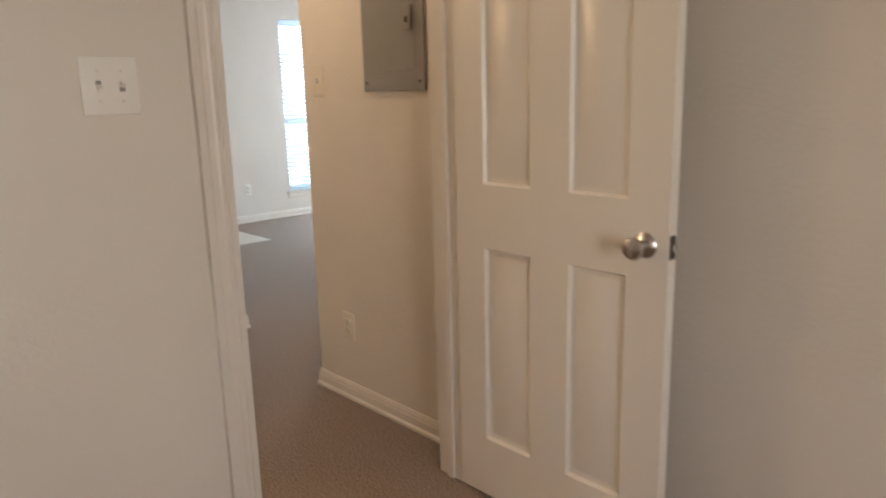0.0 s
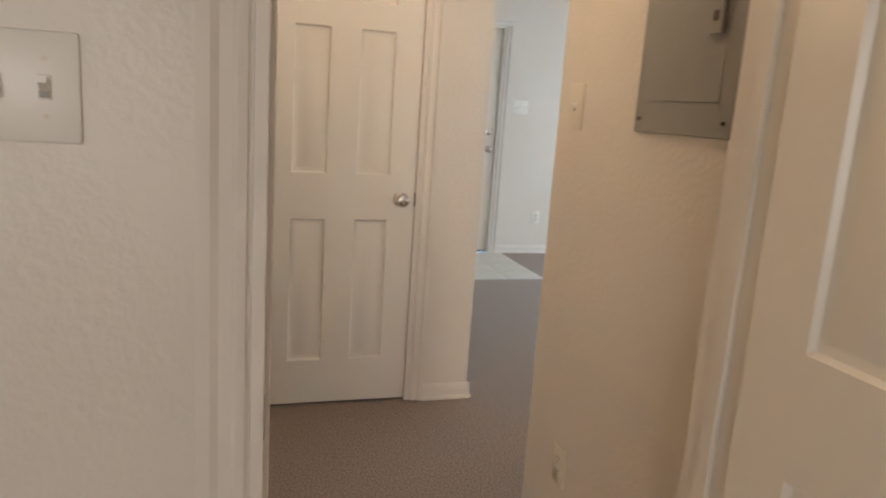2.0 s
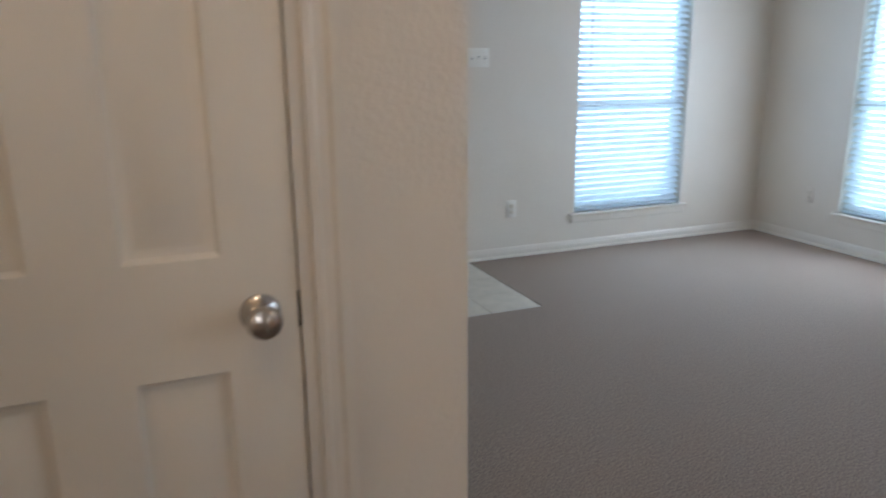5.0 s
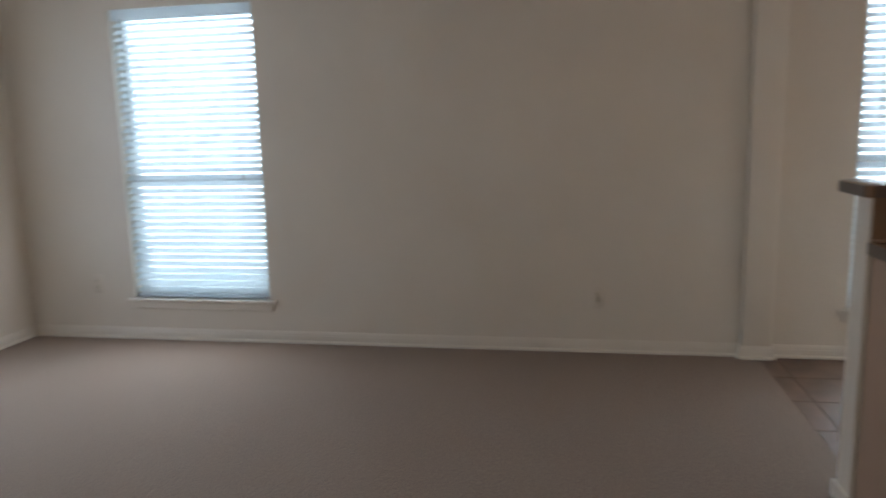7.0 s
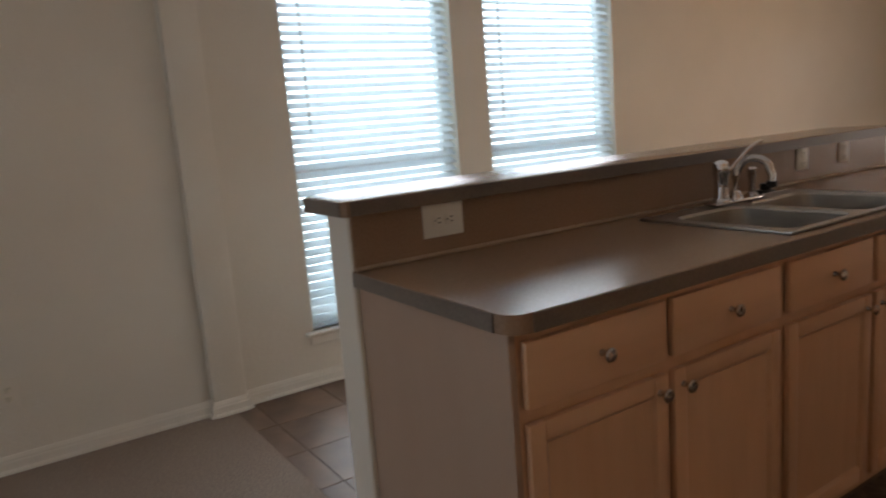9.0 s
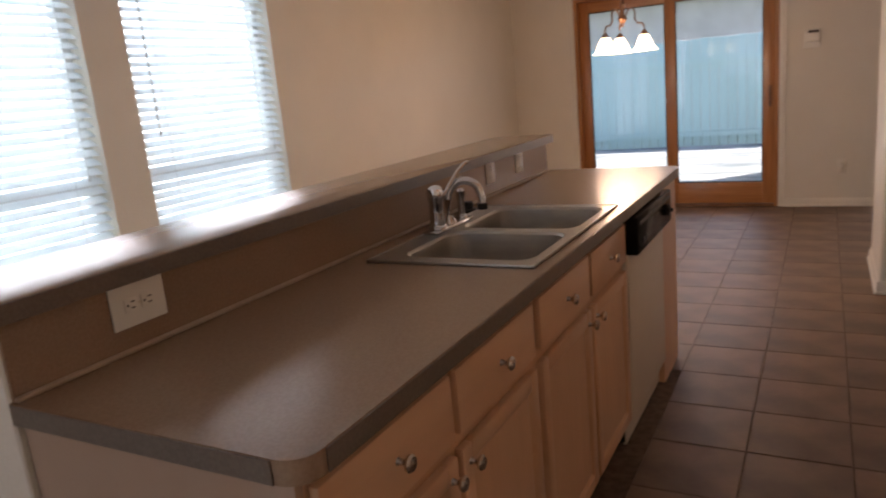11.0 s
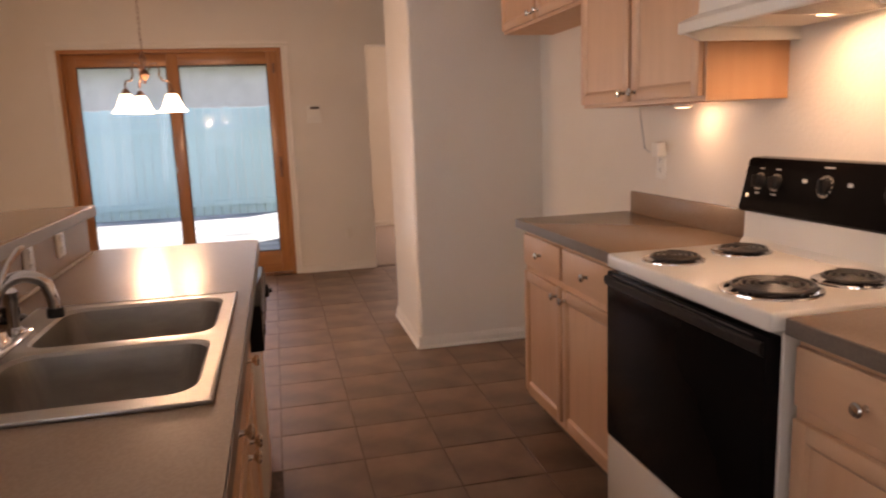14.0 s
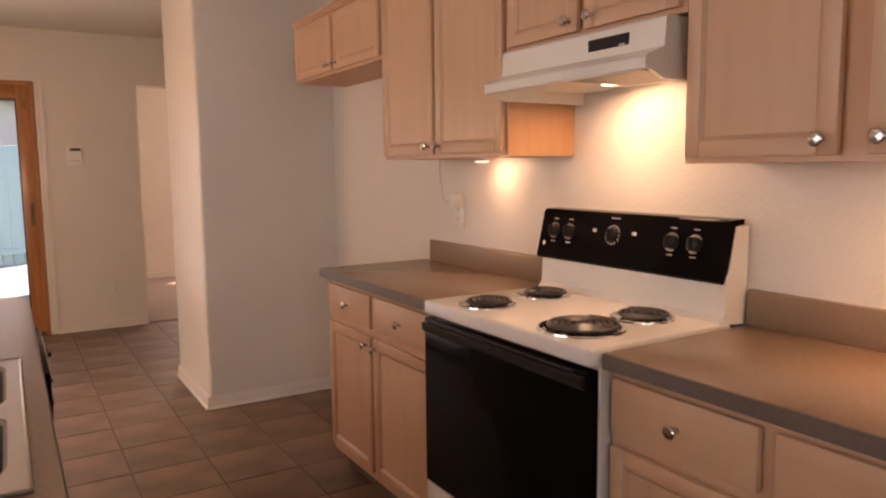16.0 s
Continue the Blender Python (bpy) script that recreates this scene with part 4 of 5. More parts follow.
for y in (SY0 + 0.075, SY0 + 0.150, SY1 - 0.185, SY1 - 0.105):
    p, nrm = on_panel(y, 0.50)
    k = part("knob", lathe(B(), p, nrm, [(0, 0), (0.026, 0), (0.026, 0.002), (0.021, 0.003), (0.020, 0.014), (0.016, 0.017), (0, 0.018)], 20), M_BLACKMATT, cp, "black burner knob with bright ring")
    part("knob_ring", lathe(B(), p + nrm * 0.0004, nrm, [(0.0262, 0.0), (0.0275, 0.0), (0.0275, 0.0025), (0.0262, 0.0025)], 24), M_CHROME, k)
    part("grip", box(B(), p.x + 0.014, p.x + 0.029, y - 0.004, y + 0.004, p.z - 0.016, p.z + 0.021, 0.002, 1), M_BLACKMATT, k)
    for dz in (0.040, -0.036):
        part("mark", box(B(), p.x - 0.225 * dz, p.x - 0.225 * dz + 0.0016, y - 0.010, y + 0.010, p.z + dz - 0.002, p.z + dz + 0.002), M_PRINT, cp)
p, nrm = on_panel(SY0 + 0.352, 0.52)
k = part("oven_dial", lathe(B(), p, nrm, [(0, 0), (0.030, 0), (0.030, 0.003), (0.022, 0.004), (0.020, 0.015), (0, 0.017)], 24), M_BLACKMATT, cp, "oven dial with pale numerals ring")
part("dial_ring", lathe(B(), p + nrm * 0.0004, nrm, [(0.0302, 0.0), (0.032, 0.0), (0.032, 0.003), (0.0302, 0.003)], 28), M_CHROME, k)
for a in range(12):
    an = a * math.pi / 6
    off = Vector((-0.224 * math.sin(an), 0, 0.974 * math.sin(an))) * 0.0255 + Vector((0, 0.0255 * math.cos(an), 0))
    q = p + off + nrm * 0.0035
    part("numeral", box(B(), q.x - 0.001, q.x + 0.001, q.y - 0.002, q.y + 0.002, q.z - 0.002, q.z + 0.002), M_PRINT, k)
part("grip", box(B(), p.x + 0.013, p.x + 0.028, p.y - 0.004, p.y + 0.004, p.z - 0.018, p.z + 0.022, 0.002, 1), M_BLACKMATT, k)
for dy in (-0.085, 0.085):
    q, nrm = on_panel(SY0 + 0.352 + dy, 0.60)
    part("indicator", box(B(), q.x - 0.001, q.x + 0.0016, q.y - 0.009, q.y + 0.009, q.z - 0.006, q.z + 0.006, 0.001, 1), M_PRINT, cp)
q, nrm = on_panel(SY0 + 0.352, 0.95)
part("mark", box(B(), q.x, q.x + 0.002, q.y - 0.018, q.y + 0.018, q.z - 0.002, q.z + 0.002), M_PRINT, cp)
q, nrm = on_panel(SY0 + 0.03, 0.12)
part("badge", lathe(B(), q, nrm, [(0, 0), (0.008, 0), (0.008, 0.001), (0, 0.001)], 16), M_NICKEL, cp)


def burner(x, y, r):
    z = K_T + 0.010
    u = part("burner", lathe(B(), (x, y, z), (0, 0, 1), [(0.0, -0.004), (r * 0.8, -0.004), (r * 0.98, 0.002), (r * 1.08, 0.0055), (r * 1.14, 0.004), (r * 1.15, 0.0)], 36), M_CHROME, s, "chrome drip bowl with black coil")
    turns = 4.6 if r > 0.09 else 3.7
    n = int(turns * 30)
    pts = []
    for i in range(n + 1):
        a = 2 * math.pi * turns * i / n
        rr = r * 0.17 + (r * 0.80) * i / n
        pts.append((x + rr * math.cos(a), y + rr * math.sin(a), z + 0.0125))
    part("coil", tube(B(), pts, r * 0.056 if r > 0.09 else r * 0.068, 8), M_COIL, u, "black spiral heating coil")
    part("coil_hub", lathe(B(), (x, y, z), (0, 0, 1), [(0, 0.012), (r * 0.15, 0.012), (r * 0.15, 0.015), (0, 0.015)], 16), M_COIL, u)
    for k in range(3):
        a = k * 2 * math.pi / 3 + 0.4
        ca, sa = math.cos(a), math.sin(a)
        bm = tube(B(), [(x, y, z + 0.006), (x + ca * r, y + sa * r, z + 0.006)], 0.0025, 5)
        part("coil_support", bm, M_CHROME, u)


burner(-1.208, -1.640, 0.078)
burner(-1.455, -1.668, 0.078)
burner(-1.222, -1.232, 0.102)
burner(-1.450, -1.235, 0.078)

# upper cabinets
UX = -1.384


def upper_cabinet(y0, y1, z0, z1, doors, label, knob_low=True, x=UX):
    c = holder("wall_cabinet", pose(0, 0, 0), label, "cabinet", "stove wall upper cabinets")
    part("body", box(B(), W_X, x, y0, y1, z0, z1), M_MAPLESIDE, c, smooth=False)
    ff = B()
    box(ff, x, x + 0.004, y0, y1, z0, z0 + 0.022)
    box(ff, x, x + 0.004, y0, y1, z1 - 0.022, z1)
    box(ff, x, x + 0.004, y0, y0 + 0.02, z0 + 0.022, z1 - 0.022)
    box(ff, x, x + 0.004, y1 - 0.02, y1, z0 + 0.022, z1 - 0.022)
    part("face_frame", ff, M_MAPLE, c, smooth=False)
    for u0, u1, side in doors:
        dr = shaker("door", c, x + 0.005, 1, u0, u1, z0 + 0.014, z1 - 0.014)
        ky = (u0 + 0.030) if side == "lo" else (u1 - 0.030)
        cab_knob(dr, (x + 0.024, ky, z0 + 0.046), (1, 0, 0))
    return c


UT = 2.11
upper_cabinet(-2.640, -1.760, 1.384, UT, ((-2.628, -2.218, "hi"), (-2.196, -1.772, "lo")), "maple wall cabinet with two framed doors")
upper_cabinet(-1.043, -0.12, 1.350, UT, ((-1.030, -0.662, "hi"), (-0.604, -0.135, "lo")), "maple wall cabinet with two doors beside the hood")
upper_cabinet(-1.756, -1.047, 1.712, UT, ((-1.744, -1.418, "hi"), (-1.388, -1.059, "lo")), "short maple wall cabinet over the range hood")
upper_cabinet(-3.690, -2.646, 1.815, UT, ((-3.675, -3.182, "hi"), (-3.150, -2.660, "lo")), "short maple wall cabinet over the refrigerator space")

for y0, y1 in ((-3.695, -2.643), (-2.643, -0.115)):
    single("trim", prism(B(), [(UX, UT - 0.002), (UX + 0.012, UT), (UX + 0.030, UT + 0.022), (UX + 0.030, UT + 0.030), (W_X, UT + 0.030), (W_X, UT - 0.002)], "y", y0, y1), M_MAPLEH, "maple crown strip on the wall cabinets", "crown moulding", "structure")

# range hood
h = holder("range_hood", pose(0, 0, 0), "white under-cabinet range hood with light on", "range hood")
hy0, hy1 = -1.725, -1.068
part("shell", prism(B(), [(W_X, 1.708), (-1.3400, 1.708), (-1.3310, 1.701), (-1.3260, 1.632), (-1.2700, 1.610), (-1.2600, 1.603), (-1.2600, 1.577), (-1.2660, 1.573), (-1.2760, 1.577), (-1.2880, 1.595), (W_X + 0.01, 1.595), (W_X, 1.595)], "y", hy0, hy1), M_HOOD, h)
for yy in (hy0, hy1 - 0.012):
    part("side_panel", prism(B(), [(W_X, 1.595), (-1.2880, 1.595), (-1.2760, 1.577), (-1.3280, 1.555), (W_X, 1.555)], "y", yy, yy + 0.012), M_HOOD, h)
part("filter", box(B(), -1.5600, -1.2980, -1.40, -1.14, 1.582, 1.594, 0.002, 1), M_FILTER, h, "dark brown aluminium mesh filter")
part("light_lens", box(B(), -1.5600, -1.5200, -1.48, -1.41, 1.589, 1.5945, 0.002, 2), M_LENS, h, "glowing warm lamp lens")
cpn = part("switch_plate", box(B(), -1.3320, -1.3240, -1.330, -1.185, 1.652, 1.682, 0.001, 1), M_BLACKMATT, h, "black control plate")
part("mark", box(B(), -1.3245, -1.3220, -1.215, -1.195, 1.653, 1.657), M_PRINT, cpn)
lamp("hood_lamp", "AREA", look((-1.5100, -1.44, 1.583), (-1.5600, -1.33, 0.9)), 1.05, (1.0, 0.76, 0.50), size=0.10, size_y=0.20)

# under-cabinet lights
for y, pz in ((-2.16, 1.384), (-0.42, 1.350)):
    u = holder("puck_light", pose(-1.55, y, pz), "small lit under-cabinet puck light", "cabinet light", "under-cabinet lights")
    part("housing", lathe(B(), (0, 0, -0.014), (0, 0, 1), [(0, 0), (0.030, 0), (0.034, 0.004), (0.034, 0.014), (0, 0.014)], 20), M_PLASTIC, u)
    part("lens", lathe(B(), (0, 0, -0.017), (0, 0, 1), [(0, 0), (0.022, 0), (0.024, 0.003), (0, 0.003)], 20), M_LENS, u, "glowing lens")
    lamp("puck_lamp", "AREA", look((-1.57, y, pz - 0.02), (-1.63, y, pz - 0.17)), 0.16 if y < -1 else 0.95, (1.0, 0.76, 0.50), size=0.04, size_y=0.04)

# ---- dining end ----
# patio door
d = holder("door_patio", pose(0, S_Y, 0), "orange-stained pine sliding patio door with two glass panels", "patio door", kind="structure")
p0, p1, ph = PATIO[0], PATIO[1], PATIO[3]
fw = 0.035
part("frame", box(box(B(), p0 + 0.002, p0 + fw, -0.13, 0.002, 0.0, ph - 0.002, 0.003, 1), p1 - fw, p1 - 0.002, -0.13, 0.002, 0.0, ph - 0.002, 0.003, 1), M_PINE, d)
part("head", box(B(), p0 + fw, p1 - fw, -0.13, 0.002, ph - fw, ph - 0.002, 0.003, 1), M_PINEH, d)
part("threshold", box(B(), p0 + fw, p1 - fw, -0.15, 0.012, 0.0, 0.028, 0.004, 1), M_BRONZE, d, "dark metal sill track")
mid = (p0 + p1) / 2


def patio_panel(x0, x1, y, name, handle=False):
    st, tr, br = 0.095, 0.105, 0.20
    z0, z1 = 0.030, ph - fw
    g = part(name, box(B(), x0 + st - 0.01, x1 - st + 0.01, y + 0.018, y + 0.024, z0 + br - 0.01, z1 - tr + 0.01), M_GLASS, d, smooth=False)
    g.visible_shadow = False
    for a, b in ((x0, x0 + st), (x1 - st, x1)):
        part("stile", box(B(), a, b, y, y + 0.042, z0, z1, 0.004, 2), M_PINE, g)
    part("rail", box(B(), x0 + st, x1 - st, y, y + 0.042, z0, z0 + br, 0.004, 2), M_PINEH, g)
    part("rail", box(B(), x0 + st, x1 - st, y, y + 0.042, z1 - tr, z1, 0.004, 2), M_PINEH, g)
    bm = B()
    w = 0.010
    xa, xb, za, zb = x0 + st, x1 - st, z0 + br, z1 - tr
    for q in ((xa, xa + w, za, zb), (xb - w, xb, za, zb), (xa + w, xb - w, za, za + w), (xa + w, xb - w, zb - w, zb)):
        box(bm, q[0], q[1], y + 0.026, y + 0.036, q[2], q[3])
    part("glazing_bead", bm, M_DARKMETAL, g, "dark glazing bead", smooth=False)
    return g


left = patio_panel(mid - 0.03, p1 - fw, -0.112, "fixed_panel")
right = patio_panel(p0 + fw, mid + 0.055, -0.052, "sliding_panel")
bm = box(B(), p0 + fw + 0.022, p0 + fw + 0.052, -0.010, -0.004, 0.915, 1.105, 0.003, 1)
tube(bm, [(p0 + fw + 0.037, -0.008, 1.08), (p0 + fw + 0.037, 0.020, 1.065), (p0 + fw + 0.037, 0.024, 1.01), (p0 + fw + 0.037, 0.020, 0.955), (p0 + fw + 0.037, -0.008, 0.94)], 0.007, 8)
part("handle", bm, M_BRONZE, right, "bronze pull handle")
part("thumb_lock", box(B(), mid + 0.045, mid + 0.060, -0.012, 0.002, 1.005, 1.055, 0.003, 1), M_NICKEL, right, "small nickel lock")
part("top_catch", box(B(), p0 + fw + 0.028, p0 + fw + 0.052, -0.012, 0.000, 1.85, 1.94, 0.003, 1), M_BRONZE, right)
casing("x", PATIO[0], PATIO[1], PATIO[3], S_Y, 1)

# doorway in the south wall
jambs("x", SOUTHWAY[0], SOUTHWAY[1], SOUTHWAY[3], S_Y - 0.15, S_Y)

# chandelier
CX, CY, CZ = 0.595, -4.20, 1.705
c = holder("chandelier", pose(CX, CY, 0), "three-arm bronze chandelier with lit frosted bell shades", "chandelier")
part("canopy", lathe(B(), (0, 0, CEIL), (0, 0, -1), [(0, 0), (0.062, 0), (0.060, 0.012), (0.03, 0.028), (0.008, 0.034), (0, 0.034)], 24), M_BRONZE, c)
bm = B()
z = CEIL - 0.034
k = 0
while z > CZ + 0.10:
    m = Matrix.Translation((0, 0, z - 0.016)) @ Matrix.Rotation(k * math.pi / 2, 4, "Z")
    tube(bm, [m @ Vector((0.006 * math.sin(a), 0, 0.018 * math.cos(a))) for a in [i * math.pi / 5 for i in range(11)]], 0.0016, 5)
    z -= 0.029
    k += 1
part("chain", bm, M_BRONZE, c)
part("hub", lathe(B(), (0, 0, CZ - 0.055), (0, 0, 1), [(0, -0.02), (0.010, -0.015), (0.006, 0.0), (0.020, 0.012), (0.030, 0.030), (0.024, 0.050), (0.012, 0.060), (0.014, 0.100), (0.020, 0.120), (0.014, 0.135), (0.006, 0.16), (0, 0.165)], 20), M_BRONZE, c)
for k, ang in enumerate((172, 52, 292)):
    a = radians(ang)
    dx, dy = math.cos(a), math.sin(a)
    prof = [(0.020, CZ - 0.005), (0.045, CZ + 0.035), (0.070, CZ + 0.040), (0.085, CZ + 0.005), (0.080, CZ - 0.030), (0.100, CZ - 0.060), (0.130, CZ - 0.062), (0.142, CZ - 0.085), (0.142, CZ - 0.110)]
    arm = part("arm", tube(B(), [(dx * r, dy * r, z) for r, z in prof], 0.0055, 8), M_BRONZE, c, "scrolled bronze arm")
    part("socket", lathe(B(), (dx * 0.142, dy * 0.142, CZ - 0.105), (0, 0, -1), [(0.010, 0), (0.016, 0.008), (0.022, 0.020), (0.024, 0.040), (0.020, 0.042)], 16), M_BRONZE, arm)
    shade = part("shade", lathe(B(), (dx * 0.142, dy * 0.142, CZ - 0.135), (0, 0, -1), [(0.024, 0.0), (0.031, 0.006), (0.045, 0.036), (0.057, 0.068), (0.073, 0.090), (0.082, 0.098), (0.080, 0.100), (0.054, 0.068), (0.041, 0.036), (0.027, 0.008)], 28), M_SHADE, arm, "glowing frosted glass bell shade")
    shade.visible_shadow = False
    lamp("chandelier_lamp", "POINT", pose(CX + dx * 0.142, CY + dy * 0.142, CZ - 0.24), 2.6, WARM, radius=0.03)

# thermostat
t = holder("thermostat", pose(-0.465, S_Y, 1.490), "white digital wall thermostat with small dark display", "thermostat")
part("body", box(B(), -0.062, 0.062, 0, 0.028, -0.045, 0.065, 0.006, 2), M_PLASTIC, t)
part("display", box(B(), -0.052, 0.030, 0.027, 0.0295, 0.030, 0.052), M_SLOT, t, "dark display")
part("base", box(B(), -0.068, 0.068, 0, 0.006, -0.095, -0.045, 0.003, 1), M_PLASTIC, t)

# ceiling vent over the dining end
v = holder("ceiling_vent", pose(0.42, -4.95, CEIL), "white louvred ceiling air vent", "air vent")
part("frame", box(box(box(box(B(), -0.18, 0.18, -0.13, -0.10, -0.012, 0), -0.18, 0.18, 0.10, 0.13, -0.012, 0), -0.18, -0.15, -0.10, 0.10, -0.012, 0), 0.15, 0.18, -0.10, 0.10, -0.012, 0), M_PLASTIC, v, smooth=False)
part("backing", box(B(), -0.15, 0.15, -0.10, 0.10, -0.002, 0.0), M_SLOT, v, smooth=False)
for i in range(9):
    y = -0.088 + i * 0.022
    part("slat", prism(B(), [(y, -0.003), (y + 0.002, -0.003), (y + 0.016, -0.013), (y + 0.014, -0.013)], "x", -0.15, 0.15), M_PLASTIC, v, smooth=False)

# ---- small wall things ----


def plate(m, w, h, kind, label, mat=None, category="outlet", group=""):
    """A wall plate that looks along local -y, centred at the origin."""
    mat = mat or M_PLASTIC
    name = {"outlet": "wall_outlet", "switch": "light_switch", "blank": "cover_plate"}[kind]
    o = holder(name, m, label, category, group)
    part("plate", box(B(), -w / 2, w / 2, -0.006, 0, -h / 2, h / 2, 0.003, 2), mat, o)
    return o


def receptacle(o, mat, wide=False):
    for s in (-1, 1):
        cx, cz = (s * 0.0195, 0) if wide else (0, s * 0.0195)
        f = part("receptacle", box(B(), cx - 0.0155, cx + 0.0155, -0.0085, -0.005, cz - 0.0140, cz + 0.0140, 0.0045, 2), mat, o)
        for k in (-1, 1):
            if wide:
                part("slot", box(B(), cx - 0.001, cx + 0.008, -0.0092, -0.0080, cz + k * 0.006 - 0.0012, cz + k * 0.006 + 0.0012), M_SLOT, f)
            else:
                part("slot", box(B(), cx + k * 0.006 - 0.0012, cx + k * 0.006 + 0.0012, -0.0092, -0.0080, cz - 0.001, cz + 0.008), M_SLOT, f)
        gx, gz = (cx - 0.0085, cz) if wide else (cx, cz - 0.0085)
        part("ground_hole", cyl(B(), (gx, -0.0086, gz), (0, 1, 0), 0.0024, 0.0014, seg=8), M_SLOT, f)
    part("screw", cyl(B(), (0, -0.0066, 0), (0, 1, 0), 0.003, 0.0016, seg=8), M_IVORY, o)


def toggle(o, x, up=True):
    s = 1 if up else -1
    f = part("switch_frame", box(B(), x - 0.0065, x + 0.0065, -0.0078, -0.005, -0.0135, 0.0135, 0.001, 1), M_PLASTIC, o)
    part("toggle", prism(B(), [(-0.006, -0.005 * s), (-0.020, 0.005 * s), (-0.020, 0.012 * s), (-0.006, 0.006 * s)], "x", x - 0.0042, x + 0.0042), M_PLASTIC, f)
    part("slot", box(B(), x - 0.0052, x + 0.0052, -0.0086, -0.0076, -0.011 if up else 0.002, -0.002 if up else 0.011), M_PANEL, f)
    for z in (-0.030, 0.030):
        part("screw", cyl(B(), (x, -0.0066, z), (0, 1, 0), 0.003, 0.0018, seg=8), M_IVORY, o)


ROT = {"s": 0, "e": 90, "n": 180, "w": -90}
o = plate(pose(-2.925, BED_Y0, 1.309, 0, 0, 0), 0.114, 0.116, "switch", "double white toggle switch plate beside the bedroom door", category="light switch")
toggle(o, -0.023, False)
toggle(o, 0.023, True)
o = plate(pose(PANEL_X, 0.168, 1.340, 0, 0, ROT["w"]), 0.079, 0.125, "switch", "single ivory toggle switch plate in the hall", M_IVORY, "light switch")
toggle(o, 0, True)
o = plate(pose(PANEL_X, 0.050, 0.326, 0, 0, ROT["w"]), 0.074, 0.118, "outlet", "ivory duplex outlet low on the hall wall", M_IVORY)
receptacle(o, M_IVORY)
o = plate(pose(-0.155, N_Y, 1.350, 0, 0, 0), 0.150, 0.118, "switch", "triple white toggle switch plate by the front door", category="light switch")
for x in (-0.046, 0, 0.046):
    toggle(o, x, x != 0)
for m, label in ((pose(0.10, N_Y, 0.342), "white duplex outlet beside the front door"), (pose(E_X, 0.765, 0.325, 0, 0, ROT["w"]), "cream duplex outlet on the living room wall"),
                 (pose(E_X, 3.95, 0.36, 0, 0, ROT["w"]), "cream duplex outlet beside the living room window"),
                 (pose(-0.72, S_Y, 0.36, 0, 0, ROT["n"]), "cream duplex outlet low beside the patio door")):
    o = plate(m, 0.074, 0.118, "outlet", label, M_WALL if "cream" in label else M_PLASTIC)
    receptacle(o, M_IVORY)
for y, kind, label in ((-0.273, "outlet", "white duplex outlet set sideways in the bar backsplash"), (-1.985, "blank", "white outlet plate in the bar backsplash behind the sink"), (-2.295, "blank", "second white outlet plate in the bar backsplash")):
    wide = kind == "outlet"
    o = plate(pose(P_WALL0 - 0.008, y, 1.008, 0, 0, ROT["w"]), 0.127 if wide else 0.080, 0.088 if wide else 0.086, "outlet", label)
    receptacle(o, M_PLASTIC, wide)
# outlet with plug and lamp cord under the wall cabinet
o = plate(pose(W_X, -2.50, 1.140, 0, 0, ROT["w"] + 180), 0.074, 0.118, "outlet", "white duplex outlet over the counter")
receptacle(o, M_PLASTIC)
u = holder("plug_adapter", pose(W_X + 0.006, -2.485, 1.205), "white plug-in adapter with thin cord", "plug")
part("body", box(B(), 0, 0.040, -0.026, 0.026, -0.030, 0.030, 0.006, 2), M_PLASTIC, u)
part("prong_grip", box(B(), 0.004, 0.030, -0.050, -0.024, -0.018, 0.012, 0.004, 2), M_IVORY, u, "grey cord plug in the adapter's side")
part("cord", tube(B(), [(0.018, -0.046, -0.004), (0.022, -0.075, -0.012), (0.030, -0.094, 0.002), (0.040, -0.092, 0.050), (0.062, -0.070, 0.110), (0.090, -0.030, 0.155), (0.120, 0.030, 0.176)], 0.0028, 8), M_CORD, u, "thin grey lamp cord hanging in a loop")

# breaker panel
b = holder("breaker_panel", pose(PANEL_X, 0, 0), "grey metal electrical breaker panel cover", "breaker panel")
py0, py1 = -0.487, -0.146
part("cover", box(B(), -0.010, 0, py0, py1, 1.290, 1.98, 0.002, 1), M_PANEL, b)
dr = part("panel_door", box(B(), -0.0115, -0.010, py0 + 0.045, py1 - 0.045, 1.36, 1.92, 0.0015, 1), M_PANEL, b)
lt = part("latch", box(B(), -0.022, -0.014, py0 + 0.055, py0 + 0.093, 1.49, 1.575, 0.002, 1), M_PANEL, dr, "grey slide latch")
part("latch_slot", box(B(), -0.0235, -0.0215, py0 + 0.067, py0 + 0.081, 1.515, 1.535), M_SLOT, lt)
for yy in (py0 + 0.022, py1 - 0.022):
    for zz in (1.32, 1.62):
        part("screw", cyl(B(), (-0.0115, yy, zz), (1, 0, 0), 0.004, 0.008, seg=8), M_DARKMETAL, b)

# hall ceiling light
h = holder("ceiling_light", pose(-2.2, 0.35, CEIL), "round frosted ceiling light, lit", "ceiling light")
part("base", lathe(B(), (0, 0, 0), (0, 0, -1), [(0, 0), (0.14, 0), (0.14, 0.02), (0.13, 0.03), (0, 0.03)], 28), M_NICKEL, h)
part("dome", lathe(B(), (0, 0, -0.03), (0, 0, -1), [(0.13, 0), (0.125, 0.03), (0.10, 0.06), (0.05, 0.078), (0, 0.082)], 28), M_LENS, h, "glowing frosted dome").visible_shadow = False
lamp("hall_lamp", "POINT", pose(-2.2, 0.35, CEIL - 0.16), 2.2, (1.0, 0.74, 0.48), radius=0.08)
# bathroom seen through its door
v = holder("bathroom_vanity", pose(0, 0, 0), "brown wood bathroom vanity with cream cultured-marble top", "vanity")
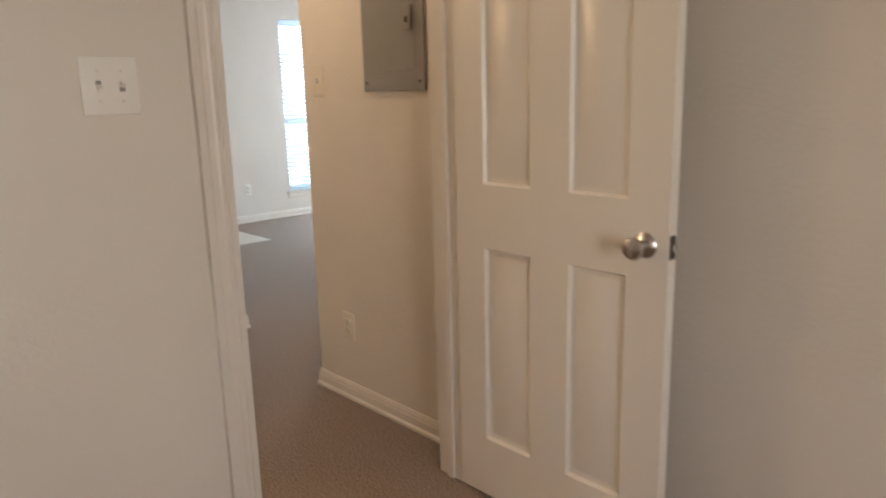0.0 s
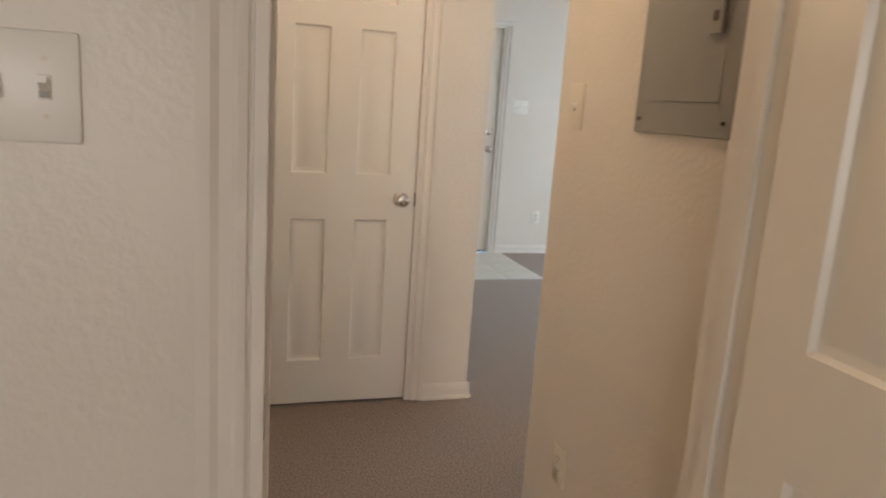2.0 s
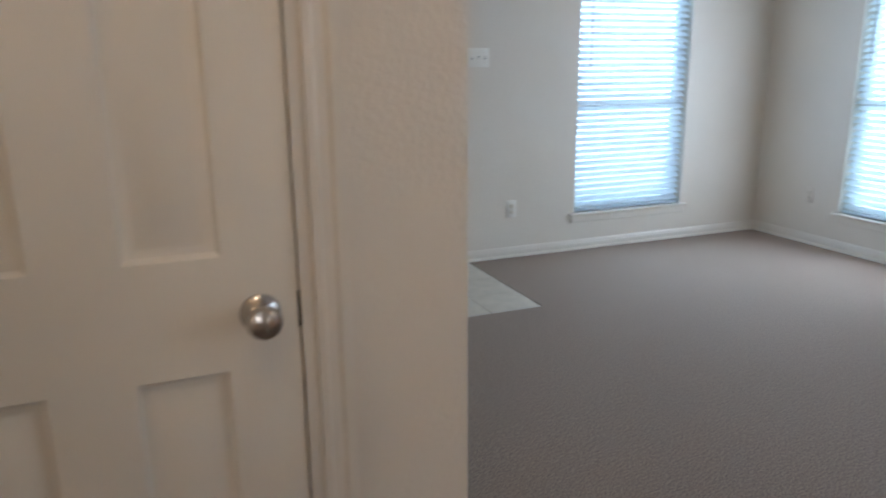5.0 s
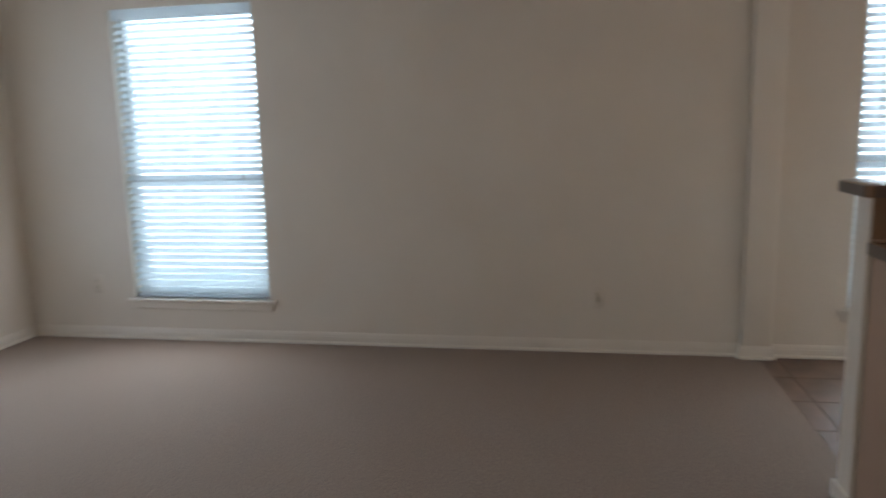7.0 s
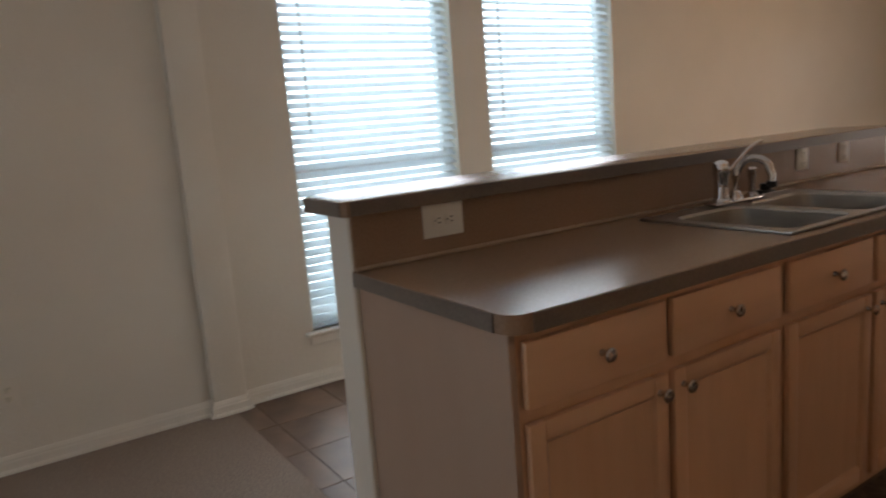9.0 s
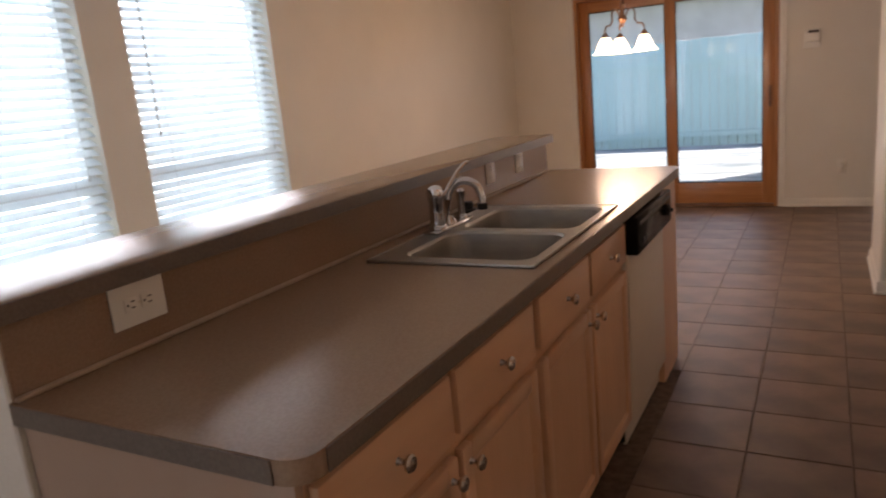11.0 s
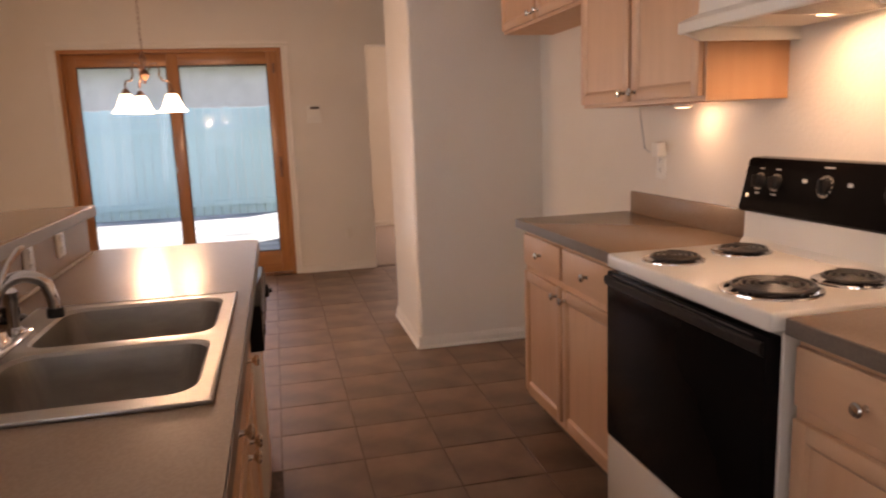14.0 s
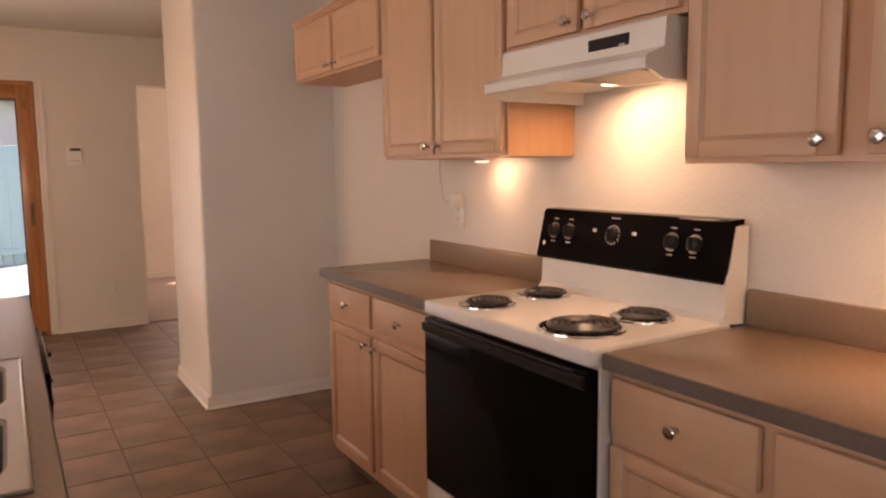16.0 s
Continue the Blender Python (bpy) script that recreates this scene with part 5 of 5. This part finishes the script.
part("cabinet", box(B(), -4.0, -2.84, 0.33, 0.96, 0.09, 0.765, 0.003, 1), M_VANITY, v)
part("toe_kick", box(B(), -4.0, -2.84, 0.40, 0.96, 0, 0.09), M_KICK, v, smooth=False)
for i in range(3):
    part("door", box(B(), -3.98 + i * 0.38, -3.63 + i * 0.38, 0.312, 0.33, 0.13, 0.72, 0.006, 2), M_VANITY, v)
part("top", box(B(), -4.02, -2.827, 0.30, 0.98, 0.765, 0.80, 0.008, 3), M_MARBLE, v, "cream cultured-marble top")
part("basin", lathe(B(), (-3.25, 0.62, 0.801), (0, 0, 1), [(0.215, 0.0), (0.205, 0.012), (0.19, 0.010), (0.15, 0.003), (0.05, 0.001), (0, 0.001)], 32), M_MARBLE, v, "oval moulded basin")
part("splash", box(B(), -4.02, -2.827, 0.958, 0.98, 0.80, 0.90, 0.004, 2), M_MARBLE, v)
mr = holder("bathroom_mirror", pose(0, 0, 0), "plain frameless mirror over the vanity", "mirror")
part("glass", box(B(), -3.8, -2.9, 0.970, 0.978, 0.98, 1.85), material("mirror_silver", (0.9, 0.9, 0.9), 0.02, 1.0), mr, smooth=False)
lb = holder("vanity_light", pose(-3.35, 0.98, 2.02), "lit bathroom vanity light bar", "wall light")
part("bar", box(B(), -0.32, 0.32, -0.04, 0, -0.05, 0.05, 0.006, 2), M_CHROME, lb)
for x in (-0.22, 0, 0.22):
    part("bulb", lathe(B(), (x, -0.085, 0), (0, -1, 0), [(0.015, -0.045), (0.03, -0.02), (0.042, 0.01), (0.03, 0.04), (0, 0.047)], 18), M_LENS, lb, "glowing round bulb")
lamp("vanity_lamp", "AREA", look((-3.35, 0.80, 2.0), (-3.2, -0.2, 0.8)), 4, (1.0, 0.68, 0.34), size=0.6, size_y=0.08)

# ---- outside ----
# unseen eave, added to stop sun falling through the patio door
single("sun_block_eave", box(B(), -4.5, E_X + 0.6, S_Y - 1.05, S_Y - 0.16, 2.42, 2.56), M_TRIM, "unseen white eave added over the patio to block sun", "eave", "structure", smooth=False)
bm = box(B(), -60, 60, -60, 60, -0.5, -0.25)
single("ground", bm, M_GRASS, "mown green lawn around the house", "lawn", "structure", smooth=False)
single("patio_slab", box(B(), -0.24, 8.4, -12.45, S_Y - 0.16, -0.25, -0.05, 0.01, 1), M_PATIO, "pale grey concrete patio and yard outside the glass door, sun streaks in its colour", "patio", "structure")

# pale paving added to bounce sun up onto the blinds
single("side_bounce_paving", box(B(), E_X + 0.16, 8.4, S_Y - 0.15, 12, -0.25, -0.10), M_PATIO, "pale concrete paving along the house, added to brighten the blinds", "paving", "structure", smooth=False)
single("front_bounce_paving", box(B(), -6, E_X + 0.15, N_Y + 0.16, 9.0, -0.25, -0.10), M_PATIO, "pale concrete front paving, added to brighten the north blind", "paving", "structure", smooth=False)


def fence(x0, y0, x1, y1, label):
    f = holder("fence", pose(0, 0, 0), label, "fence", kind="structure")
    a, b = Vector((x0, y0, 0)), Vector((x1, y1, 0))
    n = int((b - a).length / 0.145)
    ang = math.degrees(math.atan2(y1 - y0, x1 - x0))
    me = mesh_of(box(B(), -0.069, 0.069, -0.009, 0.009, -0.25, 1.75, 0.004, 1), "board", M_FENCE)
    for i in range(n):
        o = new("board", me)
        o.parent = f
        p = a.lerp(b, (i + 0.5) / n)
        o.matrix_basis = pose(p.x, p.y, random.uniform(-0.015, 0.015), 0, 0, ang)
    for z in (0.15, 1.40):
        m = pose(*(a.lerp(b, 0.5)), 0, 0, ang)
        bm = box(B(), -(b - a).length / 2, (b - a).length / 2, 0.012, 0.05, z - 0.045, z + 0.045)
        bmesh.ops.transform(bm, matrix=m, verts=bm.verts[:])
        part("rail", bm, M_FENCE, f, smooth=False)


fence(-0.3, -12.5, 8.5, -12.5, "pale blue-grey board fence across the yard")
# added glowing sheets give the bright hazy distance seen between the slats of the blinds
single("backdrop", box(B(), E_X + 2.6, E_X + 2.65, -5.6, N_Y + 2.7, -0.1, 4.2), M_DAYGLOW, "added pale glowing sheet for the daylight beyond the side windows", "backdrop", "structure", smooth=False)
single("backdrop", box(B(), -1.5, E_X + 2.6, N_Y + 2.6, N_Y + 2.65, -0.1, 4.2), M_DAYGLOW_DIM, "added dimmer blue glowing sheet for the daylight beyond the front window", "backdrop", "structure", smooth=False)
fence(-6.0, 9.2, 8.5, 9.2, "pale blue-grey board fence beyond the front walk")
fence(8.5, -12.5, 8.5, 9.2, "pale blue-grey board fence along the side yard")


def house(x0, x1, y0, y1, eave, ridge, label):
    h = holder("house", pose(0, 0, 0), label, "house")
    part("wall", box(B(), x0, x1, y0, y1, -0.25, eave), M_HOUSE, h, smooth=False)
    part("roof", prism(B(), [(y0 - 0.4, eave), ((y0 + y1) / 2, ridge), (y1 + 0.4, eave)], "x", x0 - 0.4, x1 + 0.4), M_ROOF, h, smooth=False)


house(-4, 12, -24, -17, 2.8, 5.2, "neighbouring house with pale siding and grey roof")

# ---- floor pieces ----


def lay_tiles(parent, x_from, x_to, y_from, y_to, x_at, y_at, pitch, mat, skip=None, gap=0.0055):
    xs, ys = [], []
    x = x_at - math.ceil((x_at - x_from) / pitch) * pitch
    while x < x_to:
        xs.append((max(x, x_from), min(x + pitch, x_to)))
        x += pitch
    y = y_at - math.ceil((y_at - y_from) / pitch) * pitch
    while y < y_to:
        ys.append((max(y, y_from), min(y + pitch, y_to)))
        y += pitch
    cache = {}
    for xa, xb in xs:
        for ya, yb in ys:
            w, h = round(xb - xa - gap, 3), round(yb - ya - gap, 3)
            if w < 0.01 or h < 0.01 or (skip and skip((xa + xb) / 2, (ya + yb) / 2)):
                continue
            if (w, h) not in cache:
                bm = B()
                box(bm, -w / 2, w / 2, -h / 2, h / 2, -0.012, -0.003, 0.0014, 1)
                cache[(w, h)] = mesh_of(bm, "tile", mat, False)
            o = new("tile", cache[(w, h)])
            o.parent = parent
            o.location = ((xa + xb) / 2, (ya + yb) / 2, random.uniform(-0.0006, 0.0006))


lay_tiles(floor_tile, W_X, E_X, S_Y, TILE_N, -0.355, -2.868, 0.3325, M_TILE, lambda x, y: (x < -0.9 and -4.5 < y < -4.07) or (0.1 < x < 0.6 and y > -2.4 and y < -0.3))
lay_tiles(floor_entry, STUB_X, -0.225, 3.445, N_Y, -0.225, 3.445, 0.305, M_ENTRY, None, 0.002)
